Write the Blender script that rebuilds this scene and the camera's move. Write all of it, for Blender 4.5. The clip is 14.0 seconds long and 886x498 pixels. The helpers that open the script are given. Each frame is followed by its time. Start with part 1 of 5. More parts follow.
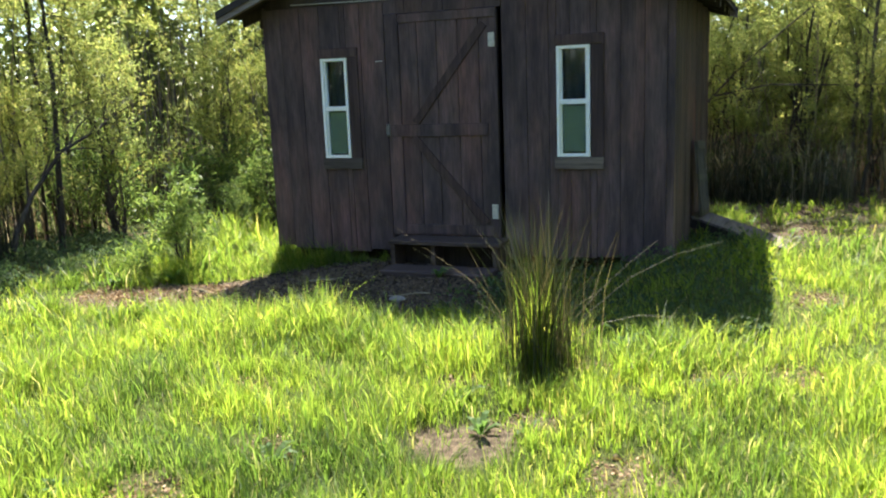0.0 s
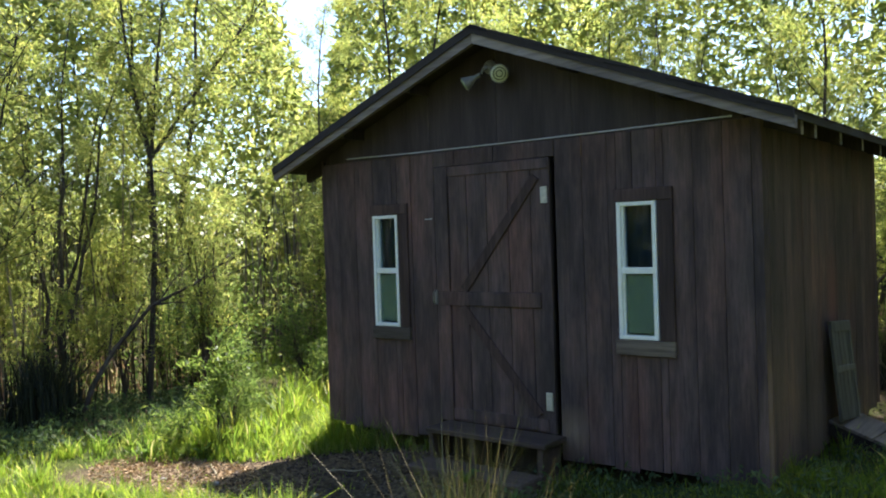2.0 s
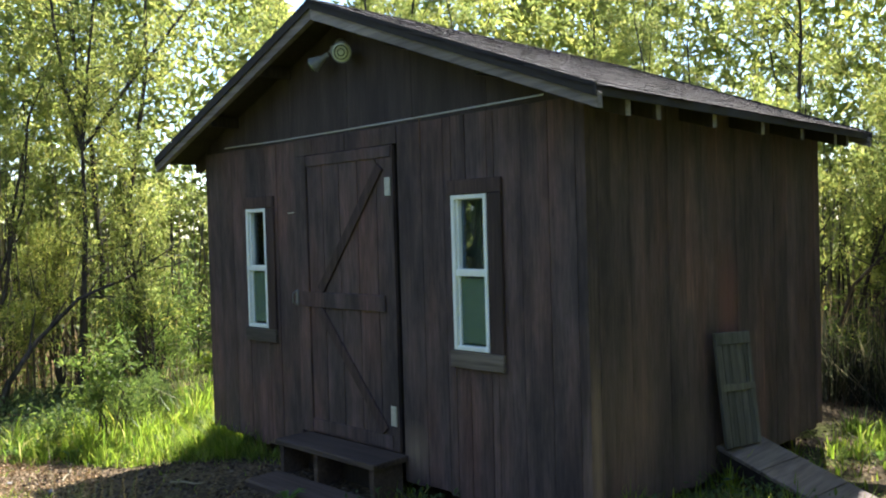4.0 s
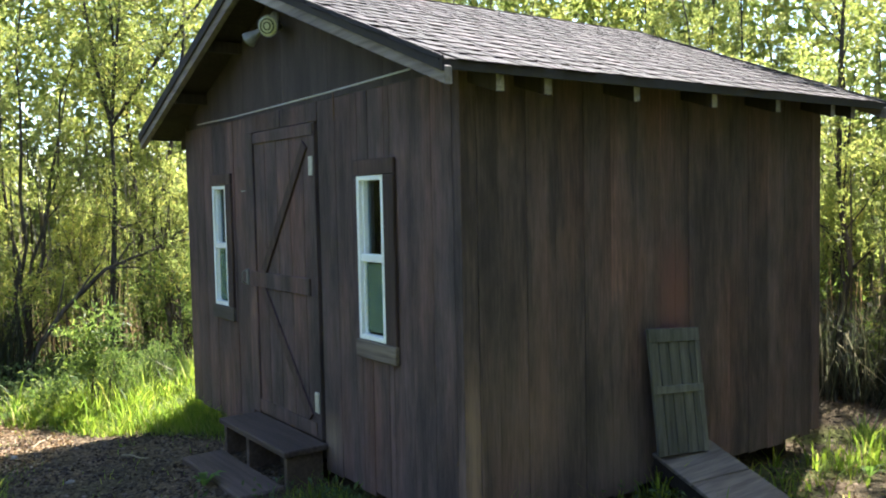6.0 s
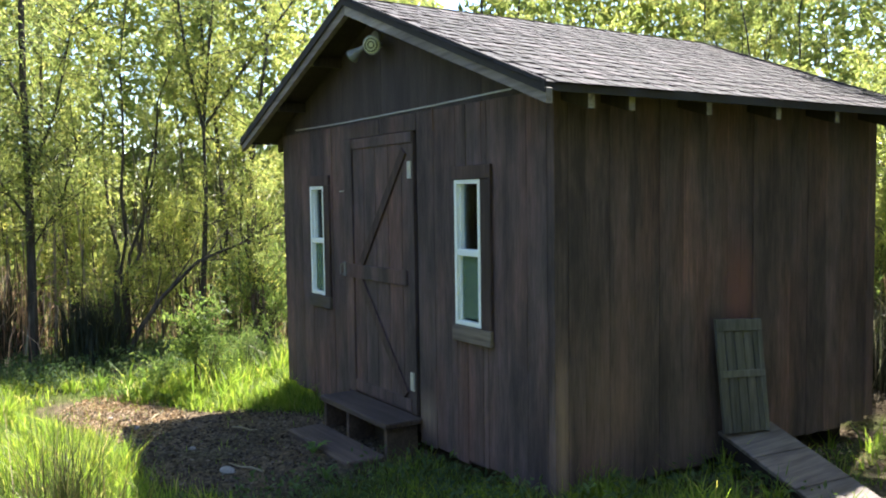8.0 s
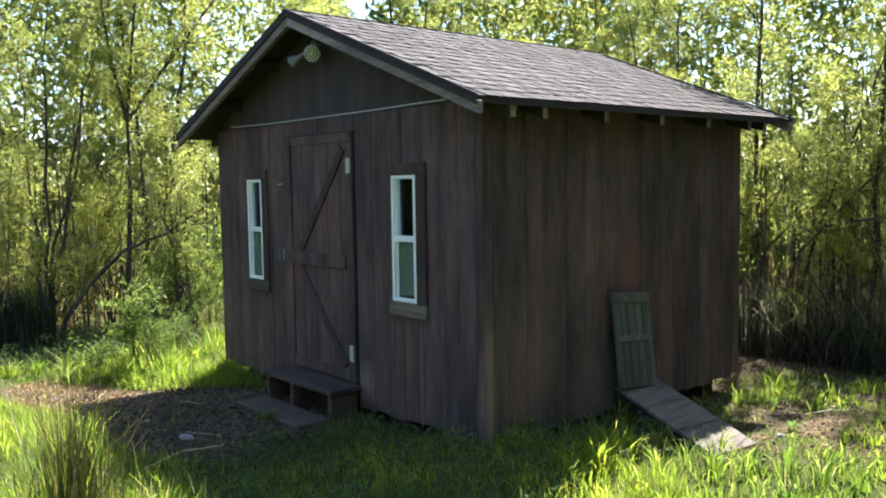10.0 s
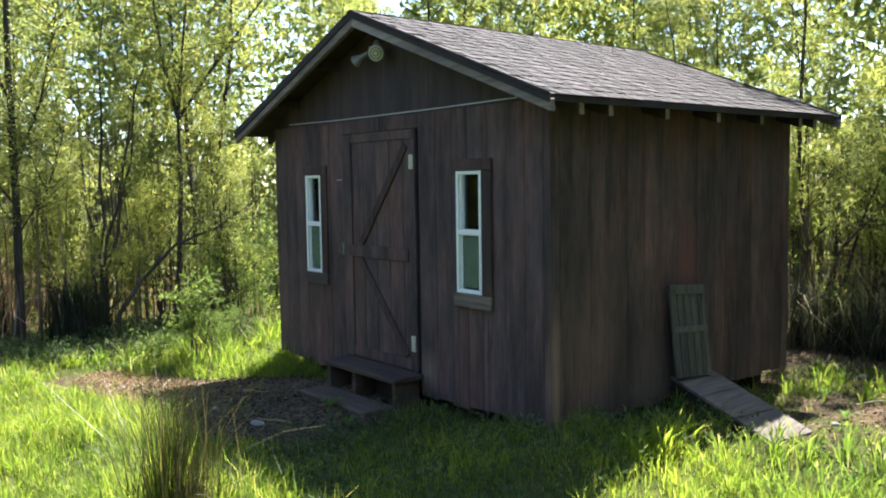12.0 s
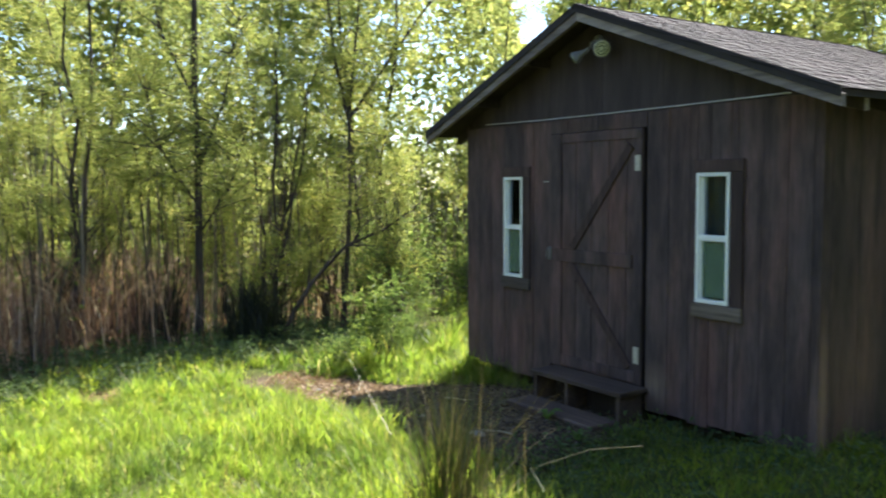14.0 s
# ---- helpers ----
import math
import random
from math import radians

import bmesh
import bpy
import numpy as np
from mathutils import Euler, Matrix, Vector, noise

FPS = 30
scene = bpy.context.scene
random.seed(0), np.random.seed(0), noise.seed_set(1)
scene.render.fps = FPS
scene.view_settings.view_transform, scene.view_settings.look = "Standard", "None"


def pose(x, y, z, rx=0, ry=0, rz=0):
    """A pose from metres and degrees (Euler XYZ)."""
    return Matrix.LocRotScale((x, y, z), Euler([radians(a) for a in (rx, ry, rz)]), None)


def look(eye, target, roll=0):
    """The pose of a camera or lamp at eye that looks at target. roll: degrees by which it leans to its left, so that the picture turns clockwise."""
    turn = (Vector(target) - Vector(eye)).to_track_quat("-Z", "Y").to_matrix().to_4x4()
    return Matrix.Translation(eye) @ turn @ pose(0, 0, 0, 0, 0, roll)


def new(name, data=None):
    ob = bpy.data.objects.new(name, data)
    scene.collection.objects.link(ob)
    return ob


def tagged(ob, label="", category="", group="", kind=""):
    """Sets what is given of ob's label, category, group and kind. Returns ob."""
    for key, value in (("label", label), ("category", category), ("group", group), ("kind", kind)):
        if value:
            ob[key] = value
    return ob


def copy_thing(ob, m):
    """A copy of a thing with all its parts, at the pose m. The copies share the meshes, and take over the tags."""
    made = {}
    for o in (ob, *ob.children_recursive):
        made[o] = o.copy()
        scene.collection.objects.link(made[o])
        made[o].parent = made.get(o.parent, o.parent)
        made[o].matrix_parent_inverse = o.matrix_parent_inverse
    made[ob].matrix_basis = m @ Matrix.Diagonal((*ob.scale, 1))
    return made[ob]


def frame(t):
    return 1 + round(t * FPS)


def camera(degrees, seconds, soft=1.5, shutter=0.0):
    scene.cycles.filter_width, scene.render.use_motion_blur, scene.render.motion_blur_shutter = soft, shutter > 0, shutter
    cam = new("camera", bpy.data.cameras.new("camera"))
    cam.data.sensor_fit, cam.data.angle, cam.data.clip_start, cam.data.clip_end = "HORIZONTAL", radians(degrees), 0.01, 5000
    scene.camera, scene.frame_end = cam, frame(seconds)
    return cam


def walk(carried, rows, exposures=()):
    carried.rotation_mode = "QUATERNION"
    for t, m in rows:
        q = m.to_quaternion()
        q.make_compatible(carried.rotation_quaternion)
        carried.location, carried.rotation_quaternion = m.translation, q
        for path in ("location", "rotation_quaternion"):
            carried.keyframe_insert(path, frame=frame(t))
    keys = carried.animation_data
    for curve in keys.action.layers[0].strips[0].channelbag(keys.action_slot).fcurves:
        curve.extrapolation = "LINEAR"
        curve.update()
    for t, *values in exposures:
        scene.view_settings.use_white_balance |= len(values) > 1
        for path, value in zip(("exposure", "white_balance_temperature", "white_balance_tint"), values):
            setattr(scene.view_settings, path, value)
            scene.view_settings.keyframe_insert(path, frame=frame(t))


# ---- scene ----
cam = camera(55.8, 14.0, soft=2.0, shutter=0.2)
METRES, EYE, TURN = 8.3175, 1.755, 22.3
START_X, START_Y = 0.784, -6.765
ROWS = [
    (0.0, 0.0, 0.0, 0.0, -0.43, -10.95, 2.21),
    (0.5, 0.0361, 0.0477, 0.0117, 4.73, -8.04, 2.12),
    (1.0, 0.0794, 0.0892, 0.0163, 8.98, -3.29, 2.11),
    (1.5, 0.126, 0.1269, 0.0141, 13.51, -1.31, 2.01),
    (2.0, 0.1688, 0.1621, 0.0121, 16.18, -0.81, 1.86),
    (2.5, 0.2144, 0.1883, 0.0109, 18.17, -0.82, 1.77),
    (3.0, 0.2616, 0.217, 0.0132, 20.31, -0.81, 1.74),
    (3.5, 0.2969, 0.2531, 0.0109, 20.88, -0.94, 1.73),
    (6.0, 0.4563, 0.3916, 0.0179, 31.87, -3.33, 1.18),
    (6.5, 0.4611, 0.3921, 0.019, 31.1, -3.39, 0.88),
    (7.0, 0.453, 0.3673, 0.0209, 30.92, -3.33, 0.54),
    (7.5, 0.4498, 0.3355, 0.0233, 32.93, -3.41, 0.49),
    (8.0, 0.4657, 0.3151, 0.0223, 34.88, -3.54, 0.84),
    (8.5, 0.4862, 0.2951, 0.0254, 32.76, -3.83, 1.18),
    (9.0, 0.4905, 0.2667, 0.025, 29.16, -4.11, 1.09),
    (11.5, 0.4727, 0.1766, 0.0291, 27.04, -4.48, 0.79),
    (12.0, 0.4592, 0.1764, 0.0258, 28.51, -4.6, 0.86),
    (12.5, 0.4318, 0.1878, 0.0214, 28.63, -4.83, 0.93),
    (13.0, 0.4049, 0.1855, 0.0212, 27.63, -4.74, 0.81),
    (13.5, 0.3711, 0.166, 0.0218, 27.66, -4.46, 0.6),
    (14.0, 0.3376, 0.1433, 0.0235, 34.63, -4.17, 0.33),
]
EXPOSURES = [(0, 2.32, 6270, 12), (0.5, 2.4, 6270, 12), (1, 2.50, 6270, 12), (1.5, 2.28, 6270, 12), (2.3, 2.1, 6270, 12), (3, 2.12, 6270, 12), (5, 2.50, 6270, 12), (6, 2.75, 6270, 12), (7, 2.70, 6270, 12), (8, 2.6, 6270, 12), (8.5, 2.78, 6270, 12), (9, 2.46, 6270, 12), (12, 2.38, 6270, 12), (13.4, 2.38, 6270, 12), (14, 2.26, 6270, 12)]
walk(cam, [(t, pose(START_X, START_Y, EYE, 0, 0, TURN) @ pose(METRES * x, METRES * y, METRES * z, 90 + pitch, roll, yaw)) for t, x, y, z, yaw, pitch, roll in ROWS], EXPOSURES)

# ---- light: a high sun behind the shed, clear sky ----
SUN_FROM = Vector((-0.47, 1.13, 2.17)).normalized()
world = bpy.data.worlds.new("sky")
scene.world = world
world.use_nodes = True
wn = world.node_tree.nodes
sky = wn.new("ShaderNodeTexSky")
sky.sky_type, sky.sun_disc = "NISHITA", False
sky.dust_density, sky.ozone_density = 0.4, 2.0
sky.sun_elevation, sky.sun_rotation = math.asin(SUN_FROM.z), math.atan2(SUN_FROM.x, SUN_FROM.y)
world.node_tree.links.new(sky.outputs[0], wn["Background"].inputs["Color"])
wn["Background"].inputs["Strength"].default_value = 0.09
sun = new("sun", bpy.data.lights.new("sun", "SUN"))
sun.data.energy, sun.data.angle, sun.data.color = 4.8, radians(0.6), (1.0, 0.95, 0.86)
sun.matrix_world = look(SUN_FROM * 30, (0, 0, 0))


# ---- materials ----
def material(name):
    m = bpy.data.materials.new(name)
    m.use_nodes = True
    return m, m.node_tree.nodes, m.node_tree.links, m.node_tree.nodes["Principled BSDF"]


def ramp(nodes, stops):
    r = nodes.new("ShaderNodeValToRGB")
    while len(r.color_ramp.elements) < len(stops):
        r.color_ramp.elements.new(0.5)
    for e, (p, c) in zip(r.color_ramp.elements, stops):
        e.position, e.color = p, (*c, 1)
    return r


def noise_tex(nodes, links, vector, scale, detail=4, rough=0.6):
    n = nodes.new("ShaderNodeTexNoise")
    n.inputs["Scale"].default_value, n.inputs["Detail"].default_value, n.inputs["Roughness"].default_value = scale, detail, rough
    links.new(vector, n.inputs["Vector"])
    return n


def stretched(nodes, links, scale, vary=True):
    """Object coordinates, scaled, shifted piece by piece."""
    co = nodes.new("ShaderNodeTexCoord")
    mp = nodes.new("ShaderNodeMapping")
    mp.inputs["Scale"].default_value = scale
    links.new(co.outputs["Object"], mp.inputs["Vector"])
    if vary:
        info = nodes.new("ShaderNodeObjectInfo")
        mul = nodes.new("ShaderNodeMath")
        mul.operation, mul.inputs[1].default_value = "MULTIPLY", 37.0
        links.new(info.outputs["Random"], mul.inputs[0])
        links.new(mul.outputs[0], mp.inputs["Location"])
    return mp.outputs[0]


def mix(nodes, links, a, b, fac, kind="MIX"):
    m = nodes.new("ShaderNodeMix")
    m.data_type, m.blend_type = "RGBA", kind
    for socket, value in ((m.inputs[0], fac), (m.inputs[6], a), (m.inputs[7], b)):
        if isinstance(value, (int, float)):
            socket.default_value = value
        elif isinstance(value, tuple):
            socket.default_value = (*value, 1)
        else:
            links.new(value, socket)
    return m.outputs[2]


def bump(nodes, links, bsdf, height, strength, distance):
    b = nodes.new("ShaderNodeBump")
    b.inputs["Strength"].default_value, b.inputs["Distance"].default_value = strength, distance
    links.new(height, b.inputs["Height"])
    links.new(b.outputs[0], bsdf.inputs["Normal"])


def wood(name, dark, mid, light, grain=(45, 45, 2.2), rough=0.75, spread=0.5, stain=False, gloss=0.3):
    """Weathered, stained timber with grain along one axis, blotches and a shade of its own for each piece."""
    m, n, l, bsdf = material(name)
    fine = noise_tex(n, l, stretched(n, l, grain), 1.0, 6, 0.65)
    blot = noise_tex(n, l, stretched(n, l, tuple(0.4 + 0.06 * g for g in grain)), 1.3, 3)
    c1 = ramp(n, [(0.3, dark), (0.52, mid), (0.78, light)])
    l.new(fine.outputs[0], c1.inputs[0])
    c2 = ramp(n, [(0.3, (0.55, 0.52, 0.52)), (0.7, (1.25, 1.2, 1.15))])
    l.new(blot.outputs[0], c2.inputs[0])
    info = n.new("ShaderNodeObjectInfo")
    c3 = ramp(n, [(0.0, (1 - spread, 1 - spread, 1 - spread * 0.9)), (0.5, (1, 0.97, 0.95)), (1.0, (1 + spread, 1 + spread * 0.85, 1 + spread * 0.75))])
    l.new(info.outputs["Random"], c3.inputs[0])
    col = mix(n, l, mix(n, l, c1.outputs[0], c2.outputs[0], 1.0, "MULTIPLY"), c3.outputs[0], 1.0, "MULTIPLY")
    if stain:
        # uneven stain: bleached, reddish and blackened drifts, and one red worn place
        mottle = noise_tex(n, l, stretched(n, l, (14, 14, 5)), 1.0, 6, 0.7)
        c5 = ramp(n, [(0.3, (0.75, 0.75, 0.77)), (0.5, (1.0, 1.0, 1.0)), (0.72, (1.3, 1.25, 1.2))])
        l.new(mottle.outputs[0], c5.inputs[0])
        col = mix(n, l, col, c5.outputs[0], 1.0, "MULTIPLY")
        v = stretched(n, l, (3.2, 3.2, 0.9), False)
        st = noise_tex(n, l, v, 1.0, 4, 0.55)
        c4 = ramp(n, [(0.3, (0.52, 0.56, 0.6)), (0.45, (0.85, 0.86, 0.9)), (0.55, (1.08, 1.0, 0.98)), (0.7, (1.5, 1.2, 1.1))])
        l.new(st.outputs[0], c4.inputs[0])
        col = mix(n, l, col, c4.outputs[0], 1.0, "MULTIPLY")
        co = n.new("ShaderNodeTexCoord")
        for at, size, amount, tone in (((0.0, 1.5, 1.33), (0.1, 0.19, 0.46), 1.2, (0.14, 0.064, 0.058)), ((0.0, 0.05, 0.55), (0.1, 0.075, 0.7), 1.15, (0.24, 0.155, 0.125)), ((0.0, 0.4, 0.75), (0.1, 0.4, 0.7), 0.45, (0.145, 0.1, 0.085)), ((0.0, 1.05, 0.5), (0.1, 0.4, 0.4), 0.45, (0.13, 0.092, 0.08)), ((-1.3, 0.0, 0.5), (0.16, 0.1, 0.2), 0.9, (0.18, 0.13, 0.1))):
            mp = n.new("ShaderNodeMapping")
            mp.vector_type = "TEXTURE"
            mp.inputs["Location"].default_value, mp.inputs["Scale"].default_value = at, size
            l.new(co.outputs["Object"], mp.inputs["Vector"])
            sph = n.new("ShaderNodeTexGradient")
            sph.gradient_type = "SPHERICAL"
            l.new(mp.outputs[0], sph.inputs["Vector"])
            worn = n.new("ShaderNodeMath")
            worn.operation = "MULTIPLY"
            l.new(sph.outputs[0], worn.inputs[0])
            l.new(fine.outputs[0], worn.inputs[1])
            gain = n.new("ShaderNodeMath")
            gain.operation, gain.inputs[1].default_value, gain.use_clamp = "MULTIPLY", amount * 2.2, True
            l.new(worn.outputs[0], gain.inputs[0])
            col = mix(n, l, col, tone, gain.outputs[0])
    l.new(col, bsdf.inputs["Base Color"])
    rr = n.new("ShaderNodeMapRange")
    rr.inputs[3].default_value, rr.inputs[4].default_value = rough - 0.15, min(1, rough + 0.15)
    l.new(fine.outputs[0], rr.inputs[0])
    l.new(rr.outputs[0], bsdf.inputs["Roughness"])
    bsdf.inputs["Specular IOR Level"].default_value = gloss
    bump(n, l, bsdf, fine.outputs[0], 0.8, 0.005)
    return m


def plain(name, colour, rough=0.6, metal=0.0, wear=0.12, scale=30):
    m, n, l, bsdf = material(name)
    t = noise_tex(n, l, stretched(n, l, (1, 1, 1)), scale, 5)
    c = ramp(n, [(0.3, tuple(v * (1 - wear * 2) for v in colour)), (0.65, colour)])
    l.new(t.outputs[0], c.inputs[0])
    l.new(c.outputs[0], bsdf.inputs["Base Color"])
    bsdf.inputs["Roughness"].default_value, bsdf.inputs["Metallic"].default_value = rough, metal
    bump(n, l, bsdf, t.outputs[0], 0.15, 0.002)
    return m


def foliage(name, stops, through_light=0.5, rough=0.5, glow=1.3, patch=0.2, gloss=0.25):
    """Thin leaves: each one a shade of its own, light comes through."""
    m, n, l, bsdf = material(name)
    geo = n.new("ShaderNodeNewGeometry")
    c = ramp(n, stops)
    l.new(geo.outputs["Random Per Island"], c.inputs[0])
    big = noise_tex(n, l, stretched(n, l, (1, 1, 1)), 0.9, 2)
    c2 = ramp(n, [(0.35, (1 - patch * 1.15, 1 - patch, 1 - patch * 0.4)), (0.65, (1 + patch * 0.6, 1 + patch * 0.4, 1.0))])
    l.new(big.outputs[0], c2.inputs[0])
    col = mix(n, l, c.outputs[0], c2.outputs[0], 1.0, "MULTIPLY")
    l.new(col, bsdf.inputs["Base Color"])
    bsdf.inputs["Roughness"].default_value = rough
    bsdf.inputs["Specular IOR Level"].default_value = gloss
    tr = n.new("ShaderNodeBsdfTranslucent")
    l.new(mix(n, l, col, (glow * 1.1, glow * 1.1, glow * 0.75), 1.0, "MULTIPLY"), tr.inputs["Color"])
    ms = n.new("ShaderNodeMixShader")
    ms.inputs[0].default_value = through_light
    l.new(bsdf.outputs[0], ms.inputs[1])
    l.new(tr.outputs[0], ms.inputs[2])
    l.new(ms.outputs[0], n["Material Output"].inputs["Surface"])
    return m


PLANK = wood("stained_plank", (0.056, 0.041, 0.043), (0.095, 0.069, 0.07), (0.143, 0.102, 0.1), (75, 75, 5.0), spread=0.085, stain=True)
GABLE_WOOD = wood("dark_gable_wood", (0.033, 0.026, 0.028), (0.047, 0.037, 0.039), (0.072, 0.055, 0.056), (60, 60, 4.0), spread=0.1)
TRIM = wood("stained_trim", (0.028, 0.018, 0.0175), (0.066, 0.043, 0.042), (0.125, 0.087, 0.08), spread=0.2)
SILL_WOOD = wood("greyed_sill", (0.072, 0.06, 0.052), (0.145, 0.124, 0.108), (0.24, 0.21, 0.185), (2.2, 45, 45))
BARE_WOOD = wood("worn_plank", (0.06, 0.035, 0.025), (0.14, 0.085, 0.055), (0.24, 0.16, 0.11))
FASCIA_WOOD = wood("grey_fascia", (0.132, 0.1155, 0.11), (0.231, 0.209, 0.2035), (0.33, 0.308, 0.297), (2.2, 45, 45), spread=0.15)
STEP_WOOD = wood("worn_step", (0.04, 0.028, 0.024), (0.085, 0.062, 0.053), (0.14, 0.105, 0.09), (2.2, 45, 45), spread=0.2)
RAMP_WOOD = wood("weathered_ramp", (0.07, 0.059, 0.052), (0.145, 0.123, 0.11), (0.24, 0.21, 0.185), (30, 2.2, 45), spread=0.2)
HATCH_WOOD = wood("grey_green_hatch", (0.045, 0.046, 0.044), (0.088, 0.09, 0.085), (0.14, 0.142, 0.134), spread=0.2)
RAFTER_WOOD = wood("pale_rafter", (0.13, 0.118, 0.108), (0.25, 0.23, 0.215), (0.37, 0.345, 0.325), (2.2, 45, 45), spread=0.2)
DARK_WOOD = wood("dark_timber", (0.0132, 0.0099, 0.0088), (0.0275, 0.0209, 0.0187), (0.0495, 0.0385, 0.033), spread=0.2)
VINYL = plain("white_vinyl", (0.83, 0.85, 0.83), 0.4, wear=0.04)
GALV = plain("galvanised_metal", (0.55, 0.53, 0.48), 0.5, 0.3, 0.15)
LATCH = plain("dull_latch", (0.2, 0.19, 0.18), 0.6, 0.2)
LAMP_PAINT = plain("lamp_paint", (0.2, 0.2, 0.2), 0.45, wear=0.15)
LENS = plain("lamp_lens", (0.5, 0.52, 0.36), 0.2, wear=0.05)
LENS_RING = plain("lamp_ring", (0.07, 0.085, 0.035), 0.4)
DRIP = plain("dark_drip_edge", (0.032, 0.026, 0.026), 0.95)
PANE_BACKING = plain("slate_blue_backing", (0.05, 0.075, 0.105), 0.9, wear=0.2, scale=14)
CORD = plain("pale_cord", (0.42, 0.41, 0.39), 0.7)
BARK = wood("grey_brown_bark", (0.025, 0.022, 0.018), (0.068, 0.058, 0.047), (0.14, 0.12, 0.098), (30, 30, 6), 0.9, 0.3)
LEAF = foliage("willow_leaf", [(0.0, (0.07, 0.09, 0.034)), (0.5, (0.119, 0.14, 0.05)), (0.85, (0.162, 0.17, 0.062)), (1.0, (0.21, 0.188, 0.078))], 0.67, 0.45, 3.1)
FAR_LEAF = foliage("far_leaf", [(0.0, (0.064, 0.085, 0.034)), (0.5, (0.112, 0.13, 0.049)), (1.0, (0.172, 0.17, 0.068))], 0.65, 0.6, 3.0)
BUSH_LEAF = foliage("shrub_leaf", [(0.0, (0.045, 0.075, 0.024)), (0.6, (0.085, 0.125, 0.036)), (1.0, (0.15, 0.18, 0.06))], 0.55, 0.45, 2.5)
GRASS = foliage("grass_blade", [(0.0, (0.058, 0.1, 0.014)), (0.55, (0.113, 0.162, 0.022)), (0.86, (0.163, 0.2, 0.031)), (0.965, (0.21, 0.195, 0.06)), (1.0, (0.28, 0.23, 0.11))], 0.56, 0.5, 3.0, 0.4, 0.28)
RUSH = foliage("rush_blade", [(0.0, (0.024, 0.036, 0.013)), (0.55, (0.05, 0.062, 0.02)), (0.85, (0.1, 0.085, 0.042)), (1.0, (0.24, 0.19, 0.1))], 0.25, 0.45, 1.2)
DEAD = foliage("dead_stalk", [(0.0, (0.14, 0.08, 0.06)), (0.5, (0.3, 0.19, 0.145)), (0.85, (0.46, 0.34, 0.26)), (1.0, (0.62, 0.55, 0.46))], 0.4, 0.8, 1.5)
CHIP = foliage("wood_chip", [(0.0, (0.038, 0.03, 0.025)), (0.75, (0.086, 0.069, 0.056)), (1.0, (0.24, 0.195, 0.15))], 0.05, 1.0, 1.0, gloss=0.0)
WEED_LEAF = foliage("weed_leaf", [(0.0, (0.06, 0.11, 0.03)), (1.0, (0.11, 0.17, 0.045))], 0.45, 0.6, 2.0)
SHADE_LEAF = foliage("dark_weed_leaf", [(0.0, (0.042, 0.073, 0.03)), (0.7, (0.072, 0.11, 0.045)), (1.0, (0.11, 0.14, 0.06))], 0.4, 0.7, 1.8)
STEM = foliage("thin_stem", [(0.0, (0.025, 0.021, 0.017)), (0.5, (0.09, 0.077, 0.06)), (1.0, (0.26, 0.22, 0.165))], 0.02, 0.9, 1.0)
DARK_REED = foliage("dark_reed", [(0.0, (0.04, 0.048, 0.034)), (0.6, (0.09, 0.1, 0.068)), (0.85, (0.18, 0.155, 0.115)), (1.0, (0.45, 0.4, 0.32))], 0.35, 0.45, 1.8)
# Near black: shade low in the thicket is put into the blade colour.
SHADE_BLACK_REED = foliage("shade_black_reed", [(0.0, (0.014, 0.018, 0.012)), (0.8, (0.035, 0.042, 0.024)), (1.0, (0.08, 0.075, 0.045))], 0.15, 0.6, 1.0)
STRAW = foliage("dry_straw", [(0.0, (0.16, 0.1, 0.06)), (0.6, (0.34, 0.23, 0.13)), (1.0, (0.5, 0.38, 0.24))], 0.15, 1.0, 1.0, gloss=0.0)
STALK = plain("dry_stalk", (0.22, 0.18, 0.11), 0.7)
STONE = plain("pale_stone", (0.22, 0.2, 0.18), 0.85, wear=0.2, scale=40)


def soil():
    m, n, l, bsdf = material("soil_and_litter")
    v = stretched(n, l, (1, 1, 1), False)
    a, b, d = noise_tex(n, l, v, 1.1, 4), noise_tex(n, l, v, 28, 6, 0.7), noise_tex(n, l, v, 120, 3)
    c1 = ramp(n, [(0.3, (0.034, 0.026, 0.02)), (0.5, (0.092, 0.072, 0.053)), (0.72, (0.23, 0.18, 0.125))])
    l.new(b.outputs[0], c1.inputs[0])
    c2 = ramp(n, [(0.35, (0.7, 0.75, 0.65)), (0.62, (1.25, 1.15, 1.0))])
    l.new(a.outputs[0], c2.inputs[0])
    # where turf grows, a green thatch covers the soil
    sep = n.new("ShaderNodeAttribute")
    sep.attribute_name = "turf"
    far = n.new("ShaderNodeMapRange")
    far.inputs[1].default_value, far.inputs[2].default_value, far.inputs[4].default_value = 0.25, 0.9, 0.85
    l.new(sep.outputs["Fac"], far.inputs[0])
    green = ramp(n, [(0.3, (0.022, 0.034, 0.007)), (0.55, (0.058, 0.08, 0.016)), (0.75, (0.12, 0.125, 0.035))])
    l.new(b.outputs[0], green.inputs[0])
    l.new(mix(n, l, mix(n, l, c1.outputs[0], c2.outputs[0], 1.0, "MULTIPLY"), green.outputs[0], far.outputs[0]), bsdf.inputs["Base Color"])
    bsdf.inputs["Roughness"].default_value = 0.95
    bsdf.inputs["Specular IOR Level"].default_value = 0.05
    add = n.new("ShaderNodeMath")
    l.new(b.outputs[0], add.inputs[0])
    l.new(d.outputs[0], add.inputs[1])
    bump(n, l, bsdf, add.outputs[0], 0.8, 0.02)
    return m


